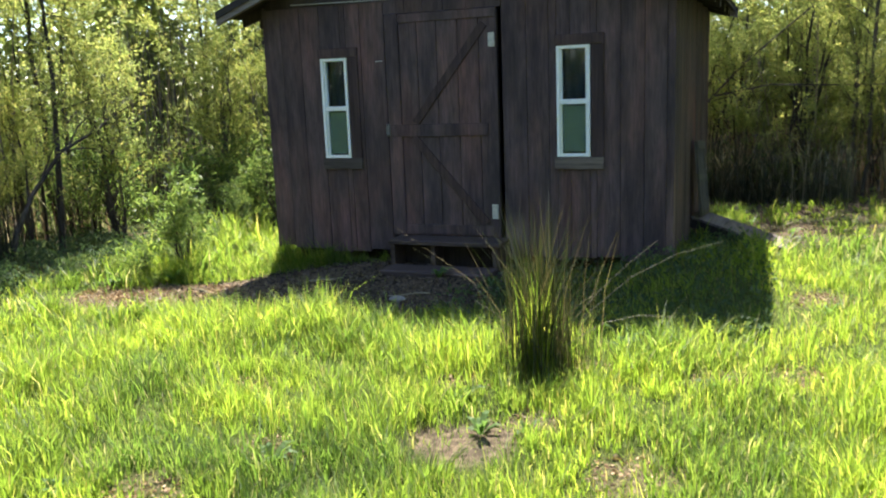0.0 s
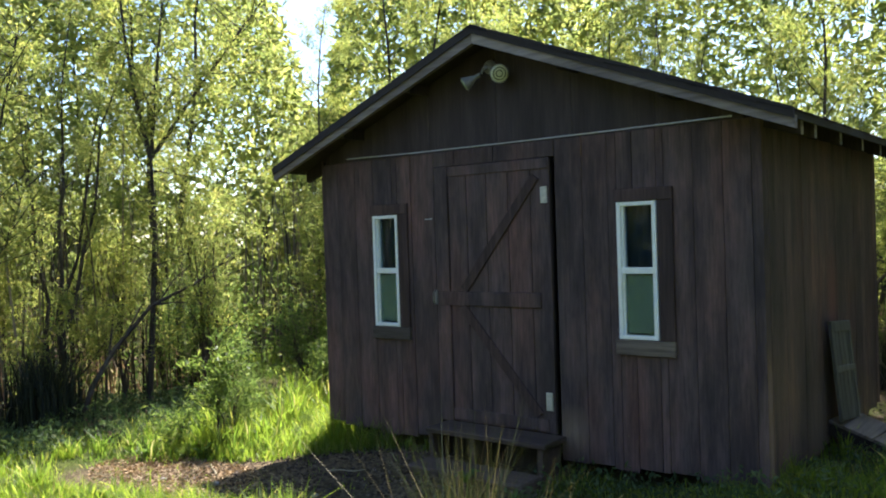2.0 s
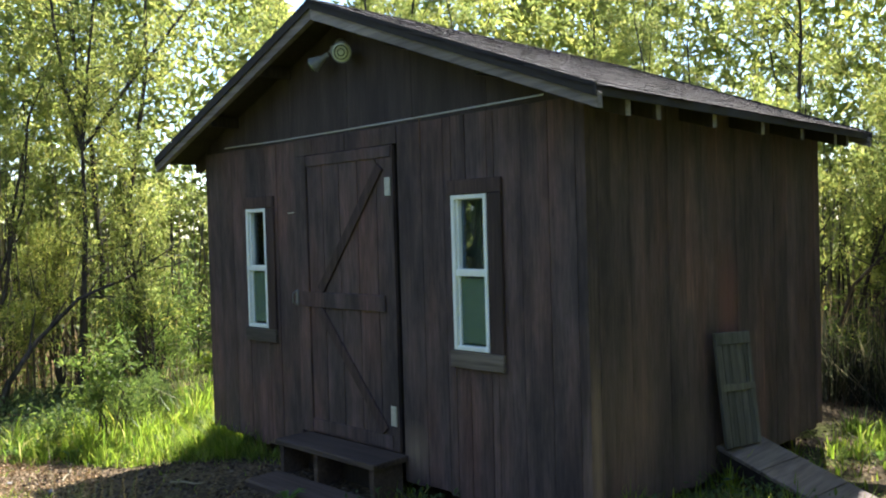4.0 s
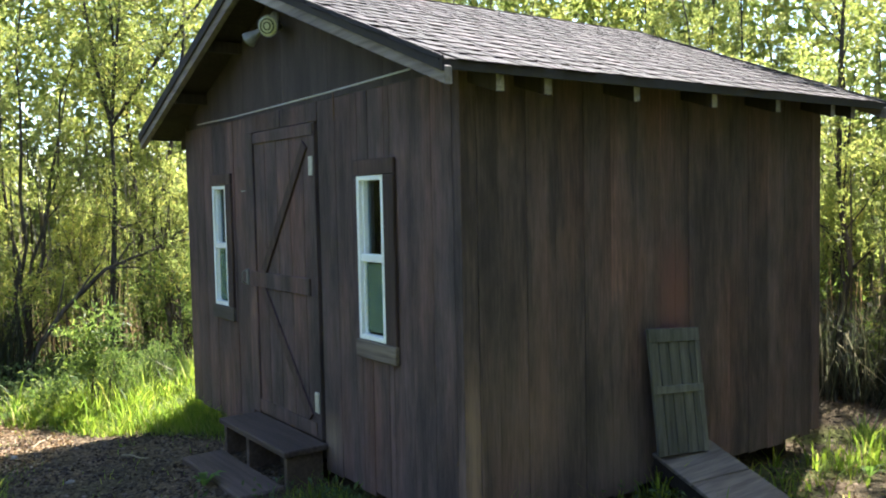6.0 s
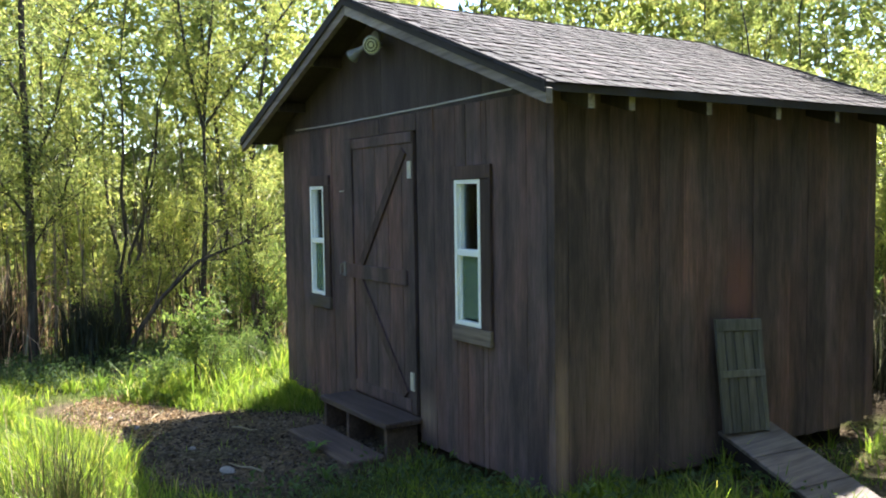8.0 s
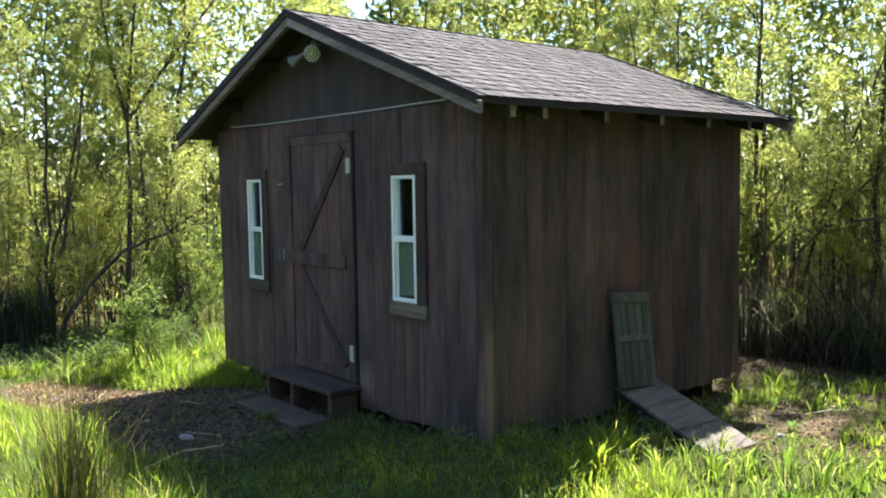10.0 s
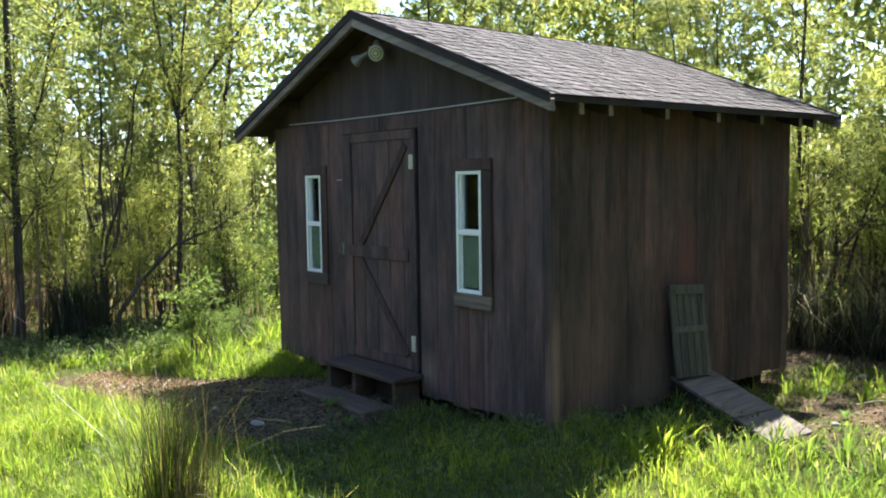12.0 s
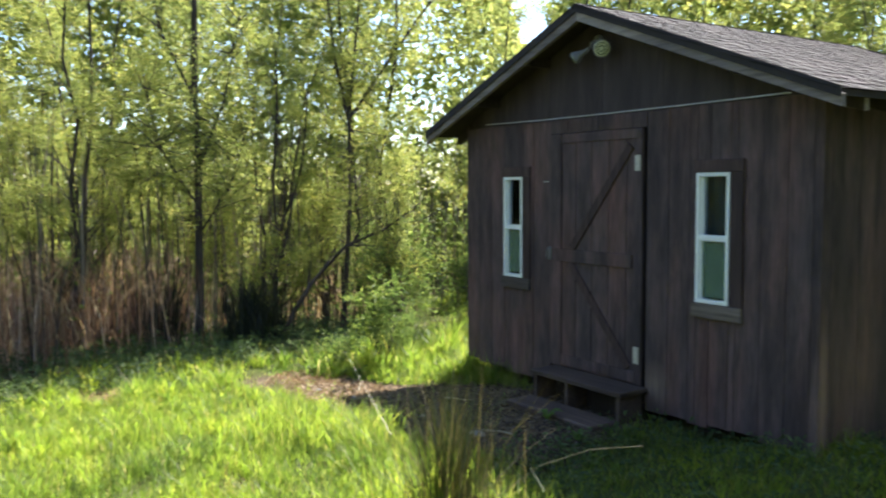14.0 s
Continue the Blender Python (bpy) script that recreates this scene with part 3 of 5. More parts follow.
# ---- shed: windows ----
def window(x0, x1, z0, z1):
    """A slim white hung window: frame, meeting rail, two panes, and the timber trim round it."""
    w = part("window", slab(x0 + 0.002, x1 - 0.002, 0.07, 0.09, z0 + 0.002, z0 + 0.02), VINYL, shed, "slim white vinyl sash window")
    y0, y1, t, zm = -0.012, 0.06, 0.026, 1.6
    for name, a, b, c, d, front in (("jamb", x0, x0 + t, z0, z1, y0), ("jamb", x1 - t, x1, z0, z1, y0), ("head", x0 + t, x1 - t, z1 - t, z1, y0), ("frame_sill", x0 + t, x1 - t, z0, z0 + t, y0), ("meeting_rail", x0 + t, x1 - t, zm - 0.02, zm + 0.02, y0 + 0.006)):
        part(name, slab(a, b, front, y1, c, d, None, 0.003), VINYL, w)
    i = t + 0.014
    for a, b, c, d in ((x0 + t, x0 + i, zm + 0.02, z1 - t), (x1 - i, x1 - t, zm + 0.02, z1 - t), (x0 + t, x0 + i, z0 + t, zm - 0.02), (x1 - i, x1 - t, z0 + t, zm - 0.02)):
        part("sash_stile", slab(a, b, 0.012, y1, c, d), VINYL, w)
    for c, d, y in ((z0 + t, zm - 0.02, 0.022), (zm + 0.02, z1 - t, 0.038)):
        pane = part("pane", slab(x0 + i, x1 - i, y, y + 0.004, c, d), GLASS, w)
        pane.visible_shadow = False
    # Backing added to give the panes a dark blue tone; no curtain known.
    backing = bmesh.new()
    folds = [backing.verts.new((x0 + (x1 - x0) * k / 12, 0.1 + 0.008 * math.sin(k * 1.9), z)) for z in (z0 + 0.01, z1 - 0.01) for k in range(13)]
    for k in range(12):
        backing.faces.new((folds[k], folds[k + 1], folds[k + 14], folds[k + 13]))
    part("curtain", backing, PANE_BACKING, w, "dark blue backing added behind the panes")
    part("insect_screen", slab(x0 + i + 0.006, x1 - i - 0.006, 0.018, 0.019, z0 + t + 0.016, zm - 0.03), SCREEN, w, "fine half screen tinted with the green reflection")
    part("trim", slab(x0 - 0.015, x1 + 0.115, -0.02, 0.0, z1 + 0.003, z1 + 0.085, None, 0.003), TRIM, w)
    part("trim", slab(x1 + 0.012, x1 + 0.113, -0.02, 0.0, z0 - 0.002, z1, None, 0.003), TRIM, w)
    part("sill", slab(x0 - 0.02, x1 + 0.113, -0.026, 0.0, z0 - 0.1, z0 - 0.004, None, 0.004), SILL_WOOD, w, "greyed timber sill board")


window(*RIGHT_WINDOW)
window(*LEFT_WINDOW)

# ---- things on and at the shed ----
lamp = thing("floodlight", "twin-headed outdoor floodlight under the gable", "floodlight", (-1.9, -0.002, 3.07))


def on_lamp(name, bm, mat, label="", parent=None):
    for v in bm.verts:
        v.co -= Vector((-1.9, -0.002, 3.07))
    return part(name, bm, mat, parent or lamp, label)


on_lamp("base", lathe(bmesh.new(), [(0.05, 0), (0.05, 0.018), (0.035, 0.034)], pose(-1.9, -0.002, 3.07, 90)), LAMP_PAINT)
for tip, aim in (((-1.74, -0.13, 2.985), Vector((0.62, -0.75, -0.16))), ((-2.03, -0.13, 2.955), Vector((-0.72, -0.45, -0.5)))):
    aim = aim.normalized()
    q = aim.to_track_quat("Z", "Y").to_matrix().to_4x4()
    q.translation = Vector(tip) - aim * 0.13
    on_lamp("arm", tube(bmesh.new(), [(-1.9, -0.03, 3.07), (Vector((-1.9, -0.03, 3.07)) + q.translation) / 2 + Vector((0, -0.02, 0.01)), q.translation], [0.012] * 3, 8), LAMP_PAINT)
    if aim.x < 0:
        q = q @ Matrix.Translation((0, 0, 0.03)) @ Matrix.Scale(0.8, 4)
    head = on_lamp("lamp_head", lathe(bmesh.new(), [(0.02, -0.02), (0.024, 0.03), (0.035, 0.06), (0.062, 0.125), (0.066, 0.14), (0.06, 0.141)], q, 24), LAMP_PAINT, "flared pale lamp head")
    on_lamp("lens", lathe(bmesh.new(), [(0.058, 0.141), (0.05, 0.147), (0.02, 0.152)], q, 24), LENS, parent=head)
    for r in (0.022, 0.043):
        bm = bmesh.new()
        ring = [(r - 0.004, 0.147), (r - 0.004, 0.156), (r + 0.004, 0.156), (r + 0.004, 0.147)]
        on_lamp("lens_ring", lathe(bm, ring, q, 24), LENS_RING, parent=head)

cord_pts = [(-3.38, -0.008, 2.53), (-2.6, -0.05, 2.512), (-1.8, -0.1, 2.502), (-1.0, -0.145, 2.496), (-0.10, -0.2, 2.495)]
cord = part("cord", tube(bmesh.new(), cord_pts, [0.0048] * 5, 6), CORD)
tagged(cord, "thin pale cord strung across the gable front", "cord")

step = thing("door_step", "worn brown timber step under the shed door", "step", (-1.9, -0.15, 0.1))
STEP_AT = Matrix.Translation((1.9, 0.15, -0.1))
part("tread", slab(-2.39, -1.36, -0.29, -0.004, 0.425, 0.462, STEP_AT, 0.006), STEP_WOOD, step)
for sx in (-2.36, -1.98, -1.42):
    part("support", slab(sx - 0.02, sx + 0.02, -0.26, -0.02, 0.1, 0.425, STEP_AT, 0.004), STEP_WOOD, step)
part("back_board", slab(-2.34, -1.44, -0.05, -0.02, 0.12, 0.425, STEP_AT), DARK_WOOD, step)
low = part("low_step", slab(-2.36, -1.38, -0.56, -0.28, 0.12, 0.255, None, 0.012), STEP_WOOD)
tagged(low, "low grey timber slab lying before the step", "step")

hatch = thing("hatch_door", "weathered grey-green slatted board leaning on the shed", "board", (0.05, 1.45, 0.46))
tilt = Matrix.Translation((0.088, 1.235, 0.485)) @ pose(0, 0, 0, 0, 0, -5) @ pose(0, 0, 0, 0, -4.5, 0) @ pose(0, 0, 0, 2.5) @ Matrix(((1, 0, 0, 0), (0, 1, 0, 0), (0, -0.11, 1, 0), (0, 0, 0, 1)))
tilt = Matrix.Translation((-0.05, -1.45, -0.46)) @ tilt


def hatch_piece(name, y0, y1, z0, z1, x0, x1):
    part(name, slab(x0, x1, y0, y1, z0, z1, tilt, 0.003), HATCH_WOOD, hatch)


HATCH_H, HATCH_W = 0.70, 0.385
for k in range(5):
    w = HATCH_W / 5
    hatch_piece("slat", k * w + 0.003, (k + 1) * w - 0.004, 0.0, HATCH_H, 0.0, 0.016)
for z0, z1 in ((HATCH_H - 0.075, HATCH_H), (0.34, 0.385)):
    hatch_piece("rail", 0.0, HATCH_W, z0, z1, 0.016, 0.026)
hatch_piece("stile", 0.0, 0.04, 0.0, HATCH_H - 0.075, 0.016, 0.024)
hatch_piece("stile", HATCH_W - 0.04, HATCH_W, 0.0, HATCH_H - 0.075, 0.016, 0.024)

walkway = thing("ramp", "weathered grey plank ramp up to the shed hatch", "ramp", (0.45, 1.5, 0.15))
R0, R1 = Vector((0.03, 1.52, 0.475)), Vector((0.92, 1.42, 0.19))
along = (R1 - R0).normalized()
across = Vector((0, 0, 1)).cross(along).normalized()
ramp_m = Matrix((along, across, along.cross(across))).transposed().to_4x4()
ramp_m.translation = R0 - Vector((0.45, 1.5, 0.15))
RAMP_L = (R1 - R0).length
for a, b in ((0.0, 0.30), (0.305, 0.615), (0.62, RAMP_L)):
    part("plank", slab(a, b, -0.225, 0.225, -0.02, 0.005 * rng.random(), ramp_m, 0.004), RAMP_WOOD, walkway)
for s in (-0.2, 0.2):
    part("runner", slab(0.02, RAMP_L - 0.02, s - 0.022, s + 0.022, -0.1, -0.021, ramp_m), DARK_WOOD, walkway)


# ---- plants ----
def leaf_quads(base, along_dir, length, width, r):
    """Diamond leaves: arrays of places, directions and lengths become four corners each."""
    n = len(base)
    side = np.cross(along_dir, r.normal(size=(n, 3)))
    side /= np.linalg.norm(side, axis=1, keepdims=True) + 1e-9
    lift = np.cross(side, along_dir) * (length * 0.12)[:, None]
    mid = base + along_dir * (length * 0.45)[:, None]
    v = np.empty((n, 4, 3))
    v[:, 0] = base
    v[:, 1] = mid + side * (width / 2)[:, None] + lift
    v[:, 2] = base + along_dir * length[:, None]
    v[:, 3] = mid - side * (width / 2)[:, None] + lift
    k = np.arange(n) * 4
    return v.reshape(-1, 3), np.stack([k, k + 1, k + 2, k + 3], 1).tolist()


def unit(v):
    return v / (np.linalg.norm(v, axis=-1, keepdims=True) + 1e-9)


def grow(seed, height, stems, lean, leaves, leaf_len, bare, reach, branches):
    """Wood and leaf places of a slender many-stemmed tree: stems rise and fork, twigs carry the leaves."""
    r = np.random.default_rng(seed)
    bm, seats, dirs = bmesh.new(), [], []
    for s in range(stems):
        az = r.uniform(0, math.tau)
        out = np.array([math.cos(az), math.sin(az), 0.0])
        h = height * r.uniform(0.75, 1.0)
        tilt_out = lean * r.uniform(0.4, 1.2)
        pts, rad, p = [], [], out * 0.06 * (stems > 1) + np.array([0, 0, -0.08])
        steps = 9
        wob = r.normal(size=(steps + 1, 3)) * 0.035
        for i in range(steps + 1):
            f = i / steps
            pts.append(p + wob[i] * (i > 0))
            rad.append((0.008 + 0.0034 * height) * r.uniform(0.85, 1.1) * (1 - f) ** 0.8 + 0.004)
            p = p + (np.array([0, 0, 1.0]) + out * tilt_out * (0.5 + f)) * h / steps
        tube(bm, [tuple(q) for q in pts], rad, 6, False)
        pts = np.array(pts)
        for b in range(branches):
            f = bare + (0.98 - bare) * (b + r.uniform(0, 1)) / branches
            k = min(int(f * steps), steps - 1)
            root = pts[k] + (pts[k + 1] - pts[k]) * (f * steps - k)
            a = r.uniform(0, math.tau)
            d = unit(np.array([math.cos(a), math.sin(a), r.uniform(0.5, 1.3)]))
            length = reach * (1.12 - f) * r.uniform(0.6, 1.25) + 0.25
            line, q = [root], root
            for j in range(4):
                d = unit(d + r.normal(size=3) * 0.16 + np.array([0, 0, 0.06]))
                q = q + d * length / 4
                line.append(q)
            w = max(0.004, 0.35 * rad[k])
            tube(bm, [tuple(v) for v in line], [w, w * 0.75, w * 0.5, w * 0.35, 0.002], 4, False)
            line = np.array(line)
            twigs = max(3, int(length * 5))
            for _ in range(twigs):
                g = r.uniform(0.25, 1.0) * 4
                j = min(int(g), 3)
                at = line[j] + (line[j + 1] - line[j]) * (g - j)
                td = unit(d + r.normal(size=3) * 0.7)
                tl = r.uniform(0.15, 0.5)
                seats.append((at, td, tl))
    per = max(2, leaves // max(1, len(seats)))
    at = np.repeat(np.array([s[0] for s in seats]), per, 0)
    td = np.repeat(np.array([s[1] for s in seats]), per, 0)
    tl = np.repeat(np.array([s[2] for s in seats]), per, 0)
    n = len(at)
    f = r.uniform(0.05, 1, n)
    base = at + td * (tl * f)[:, None] + r.normal(size=(n, 3)) * 0.045
    dirs = unit(td * 0.7 + r.normal(size=(n, 3)) * 0.75 + np.array([0, 0, -0.15]))
    ll = leaf_len * r.uniform(0.6, 1.3, n)
    verts, quads = leaf_quads(base, dirs, ll * 1.25, ll * 0.31, r)
    return bm, verts, quads


def tree(name, label, category, group, seed, height, stems, lean, leaves, leaf_len, bare, reach, branches, leaf_mat):
    t = thing(name, label, category, (0, 0, 0), group)
    bm, verts, quads = grow(seed, height, stems, lean, leaves, leaf_len, bare, reach, branches)
    part("trunk", bm, BARK, t)
    raw_mesh("crown", verts, quads, leaf_mat, t)
    return t


def placed(ob, x, y, turn, size):
    m = pose(x, y, float(ground_z(x, y)), 0, 0, turn) @ Matrix.Scale(size, 4)
    return m


TREE_LABEL = "slender young willow with fresh yellow-green leaves"
protos = [
    tree("tree", TREE_LABEL, "tree", "willow thicket", 11, 6.5, 1, 0.06, 14000, 0.047, 0.12, 1.5, 34, LEAF),
    tree("tree", TREE_LABEL, "tree", "willow thicket", 12, 6.0, 3, 0.16, 14000, 0.047, 0.08, 1.1, 15, LEAF),
    tree("tree", TREE_LABEL, "tree", "willow thicket", 13, 7.0, 2, 0.12, 14000, 0.047, 0.12, 1.4, 20, LEAF),
    tree("tree", TREE_LABEL, "tree", "willow thicket", 14, 5.0, 4, 0.2, 14000, 0.047, 0.05, 1.0, 11, LEAF),
]
sapling = tree("sapling", "thin-stemmed willow sapling in fresh feathery leaf", "sapling", "saplings", 15, 2.7, 5, 0.16, 5500, 0.047, 0.2, 0.7, 10, LEAF)
proto_shrub = [
    tree("shrub", "leafy green shrub at the thicket's edge", "shrub", "shrubs", 21, 1.5, 7, 0.35, 3000, 0.055, 0.05, 0.5, 6, BUSH_LEAF),
    tree("shrub", "leafy green shrub at the thicket's edge", "shrub", "shrubs", 22, 1.1, 8, 0.5, 2400, 0.055, 0.03, 0.45, 5, BUSH_LEAF),
]
pale_bush = tree("bush", "small pale-leaved bush in the tall grass by the shed", "bush", "pale bushes", 23, 1.6, 4, 0.14, 1300, 0.09, 0.3, 0.2, 6, BUSH_LEAF)
leafy_weed = tree("tall_weed", "upright leafy weed standing among the tall grass", "weed", "tall weeds", 24, 0.9, 5, 0.2, 420, 0.13, 0.15, 0.05, 4, BUSH_LEAF)
rp = random.Random(77)
spots = [(-7.2, 0.75, 2, 1.0), (-7.9, -1.5, 0, 1.0), (-6.95, -0.75, 3, 0.9), (-7.3, -2.9, 2, 0.9), (-7.4, -4.3, 1, 0.9), (-0.85, 4.85, 0, 0.95), (0.95, 5.25, 3, 0.9), (0.2, 5.1, 0, 0.9), (1.7, 4.95, 2, 0.8), (2.3, 5.6, 0, 0.85), (-6.2, 2.3, 0, 0.85)]


def free(x, y, gap):
    return all((x - a) ** 2 + (y - b) ** 2 > gap * gap for a, b, *_ in spots)


def scatter(count, x0, x1, y0, y1, gap, size):
    done, tries = 0, 0
    while done < count and tries < 4000:
        tries += 1
        x, y = rp.uniform(x0, x1), rp.uniform(y0, y1)
        if free(x, y, gap):
            spots.append((x, y, rp.randrange(4), size * rp.uniform(0.8, 1.15)))
            done += 1


def gap(x, y):
    """The break in the tree tops beyond the shed's left corner, where sky shows."""
    return any(abs((x - ax) * uy - (y - ay) * ux) < 0.75 for ax, ay, ux, uy in ((-1.0, -5.0, -0.66, 0.75), (-0.6, -4.6, -0.75, 0.66)))


scatter(8, -10.5, -7.7, -6.5, 1.5, 0.9, 1.0)
scatter(6, -11, -5.0, 2.4, 7, 1.2, 0.9)
scatter(9, -5.0, 3.5, 5.2, 8.5, 1.1, 0.85)
scatter(7, 3.0, 8, 5.5, 9, 1.1, 0.95)
scatter(3, -12, 6, 8, 11, 1.6, 1.05)
scatter(3, -14, -10.5, -6, 6, 1.6, 1.05)
for k, (x, y, kind, size) in enumerate(spots):
    m = placed(protos[kind], x, y, rp.uniform(0, 360), size)
    if k < 11 or not gap(x, y):
        copy_thing(protos[kind], m)
for p, (x, y) in zip(protos, ((-14, -16), (-4, -27), (7, -26), (15, -16))):
    p.matrix_basis = placed(p, x, y, 0, 1.0)
for x, y, turn, size in ((13, 1, 120, 1.1),):
    copy_thing(protos[1], placed(protos[1], x, y, turn, size))

pale_bush.matrix_basis = placed(None, -4.36, -0.58, 0, 0.55)
for x, y, turn, size in ((-5.15, 1.5, 60, 0.85), (-5.6, 1.95, 200, 0.95), (-4.9, 1.05, 120, 0.6)):
    copy_thing(pale_bush, placed(None, x, y, turn, size))
leafy_weed.matrix_basis = placed(None, -4.55, -0.95, 0, 0.38)
for x, y, size in ((-4.3, -1.05, 0.8), (-4.95, -0.8, 1.0), (-5.2, -0.35, 1.1), (-4.75, -0.25, 1.2), (-5.5, -0.7, 0.9), (-4.15, -0.7, 0.9), (-5.7, -1.2, 0.9), (-4.1, 0.1, 1.1), (-5.0, 0.35, 1.2), (0.3, 2.55, 0.6), (0.15, 2.85, 0.6), (0.8, 3.4, 0.5), (-5.3, -1.5, 0.7)):
    copy_thing(leafy_weed, placed(None, x, y, rp.uniform(0, 360), 0.4 * size))
copy_thing(proto_shrub[0], placed(None, -4.5, -0.4, 50, 0.38))
copy_thing(proto_shrub[1], placed(None, -4.9, 0.1, 90, 0.45))
proto_shrub[0].matrix_basis = placed(None, -6.5, 0.9, 0, 0.8)
proto_shrub[1].matrix_basis = placed(None, -5.6, 1.5, 0, 0.9)
sapling.matrix_basis = placed(None, -6.35, 0.75, 0, 0.9)
for x, y, size in ((-7.3, -1.15, 0.9), (-6.9, 0.0, 0.9), (-5.9, 2.1, 1.0), (-7.9, -2.4, 1.1), (-7.9, -3.8, 1.1), (-5.0, 2.9, 1.0), (-0.1, 5.2, 0.9), (0.9, 5.6, 1.0), (1.9, 5.3, 0.9), (2.8, 5.9, 1.1), (-1.4, 5.5, 1.0), (0.3, 6.2, 1.2), (3.9, 5.6, 1.0), (-2.8, 5.4, 1.1)):
    copy_thing(sapling, placed(None, x, y, rp.uniform(0, 360), size * rp.uniform(0.9, 1.1)))
shrubs = [(-7.0, 0.9, 0, 0.9), (-4.7, 1.6, 1, 0.9), (-7.3, -0.7, 1, 0.8), (-5.7, 2.4, 0, 1.1), (-7.8, 1.5, 0, 1.2), (-8.2, -2.8, 0, 1.0), (-7.6, -4.4, 1, 1.0), (-0.3, 4.75, 0, 0.6), (0.8, 4.8, 1, 0.55), (-1.3, 5.0, 0, 1.0), (2.6, 5.4, 1, 0.7), (-2.6, 5.2, 0, 1.2), (3.8, 5.0, 0, 0.9), (5.0, 4.6, 1, 1.0), (-4.3, 4.5, 0, 1.3)]
for x, y, kind, size in shrubs:
    copy_thing(proto_shrub[kind], placed(None, x, y, rp.uniform(0, 360), size * rp.uniform(0.9, 1.1)))


# arching and fallen stems in the thicket
def stem(name, label, pts, r0, twigs, seed):
    """A bent bare stem with side twigs, given by points on its way."""
    r = np.random.default_rng(seed)
    base = Vector(pts[0])
    t = thing(name, label, "branch", base, "bare stems")
    p = [Vector(q) - base for q in pts]
    k = len(p) - 1
    part("main_stem", tube(bmesh.new(), p, [r0 * (1 - 0.75 * i / k) for i in range(k + 1)], 7), BARK, t)
    for _ in range(twigs):
        f = r.uniform(0.25, 0.95) * k
        i = min(int(f), k - 1)
        at = p[i].lerp(p[i + 1], f - i)
        d = (p[i + 1] - p[i]).normalized() + Vector(r.normal(size=3) * 0.6) + Vector((0, 0, 0.35))
        d = d.normalized() * r.uniform(0.3, 0.9)
        bend = Vector(r.normal(size=3) * 0.05)
        part("twig", tube(bmesh.new(), [at, at + d * 0.5 + bend, at + d], [r0 * 0.35, r0 * 0.22, 0.003], 5), BARK, t)
    return t


stem("arching_stem", "dark willow stem arching low over the grass", [(-6.3, -0.92, 0.0), (-6.3, -0.72, 0.48), (-6.3, -0.46, 0.84), (-6.3, -0.03, 1.24), (-6.3, 0.55, 1.45), (-6.4, 1.1, 1.75)], 0.035, 9, 1)
stem("leaning_stem", "thin dark stem leaning out of the thicket", [(-0.75, 4.75, 0.1), (-0.33, 4.7, 1.23), (0.31, 4.7, 1.92), (0.98, 4.72, 2.49), (1.7, 4.8, 3.2)], 0.022, 7, 2)
stem("leaning_stem", "thin dark stem leaning out of the thicket", [(-0.6, 4.9, 0.1), (-0.2, 4.85, 1.5), (0.15, 4.9, 2.5), (0.5, 5.0, 3.6)], 0.02, 6, 3)
stem("fallen_stem", "long dark stem lying across the thicket", [(-0.1, 4.72, 1.5), (0.6, 4.7, 1.63), (1.3, 4.75, 1.6), (2.1, 4.8, 1.58)], 0.014, 4, 4)
rs = random.Random(8)
for k in range(9):
    x, y = rs.uniform(-7.6, -6.5), rs.uniform(-4.6, 0.8)
    dx, dy, dz = rs.uniform(-0.7, 0.7), rs.uniform(-0.9, 0.9), rs.uniform(0.2, 1.2)
    stem("dead_stem", "bare dead stem tangled in the reeds", [(x, y, 0.05), (x + dx * 0.4, y + dy * 0.4, 0.1 + dz * 0.7), (x + dx, y + dy, 0.1 + dz)], 0.012, 5, 20 + k)
for k in range(7):
    x, y = rs.uniform(-0.6, 3.2), rs.uniform(4.4, 5.2)
    dx, dy, dz = rs.uniform(-0.8, 0.8), rs.uniform(-0.4, 0.4), rs.uniform(0.15, 0.9)
    stem("dead_stem", "bare dead stem tangled in the undergrowth", [(x, y, 0.1), (x + dx * 0.4, y + dy * 0.4, 0.15 + dz * 0.7), (x + dx, y + dy, 0.12 + dz)], 0.012, 5, 40 + k)


def forked_tree(name, label, base, limbs, seed):
    """A slender trunk that forks into a few long limbs, each with leafy side twigs; limbs are (points, radius)."""
    r = np.random.default_rng(seed)
    t = thing(name, label, "tree", base)
    wood_bm, at, td = bmesh.new(), [], []
    for pts, r0 in limbs:
        k = len(pts) - 1
        tube(wood_bm, pts, [r0 * (1 - 0.6 * i / k) for i in range(k + 1)], 7)
        for _ in range(26):
            f = r.uniform(0.1, 1.0) * k
            i = min(int(f), k - 1)
            root = Vector(pts[i]).lerp(Vector(pts[i + 1]), f - i)
            if root.z < 1.3:
                continue
            d = (Vector(r.normal(size=3)) + Vector((0, 0, 0.7))).normalized() * r.uniform(0.3, 0.8)
            tube(wood_bm, [root, root + d * 0.5, root + d], [0.007, 0.005, 0.002], 4)
            for g in r.uniform(0.2, 1.0, 110):
                at.append(root + d * float(g))
                td.append(d.normalized())
    part("trunk", wood_bm, BARK, t)
    at, td = np.array(at), np.array(td)
    n = len(at)
    ll = 0.045 * r.uniform(0.6, 1.3, n)
    v, q = leaf_quads(at + r.normal(size=(n, 3)) * 0.08, unit(td * 0.5 + r.normal(size=(n, 3)) * 0.7 + np.array([0, 0, -0.2])), ll * 1.25, ll * 0.3, r)
    raw_mesh("crown", v, q, LEAF, t)


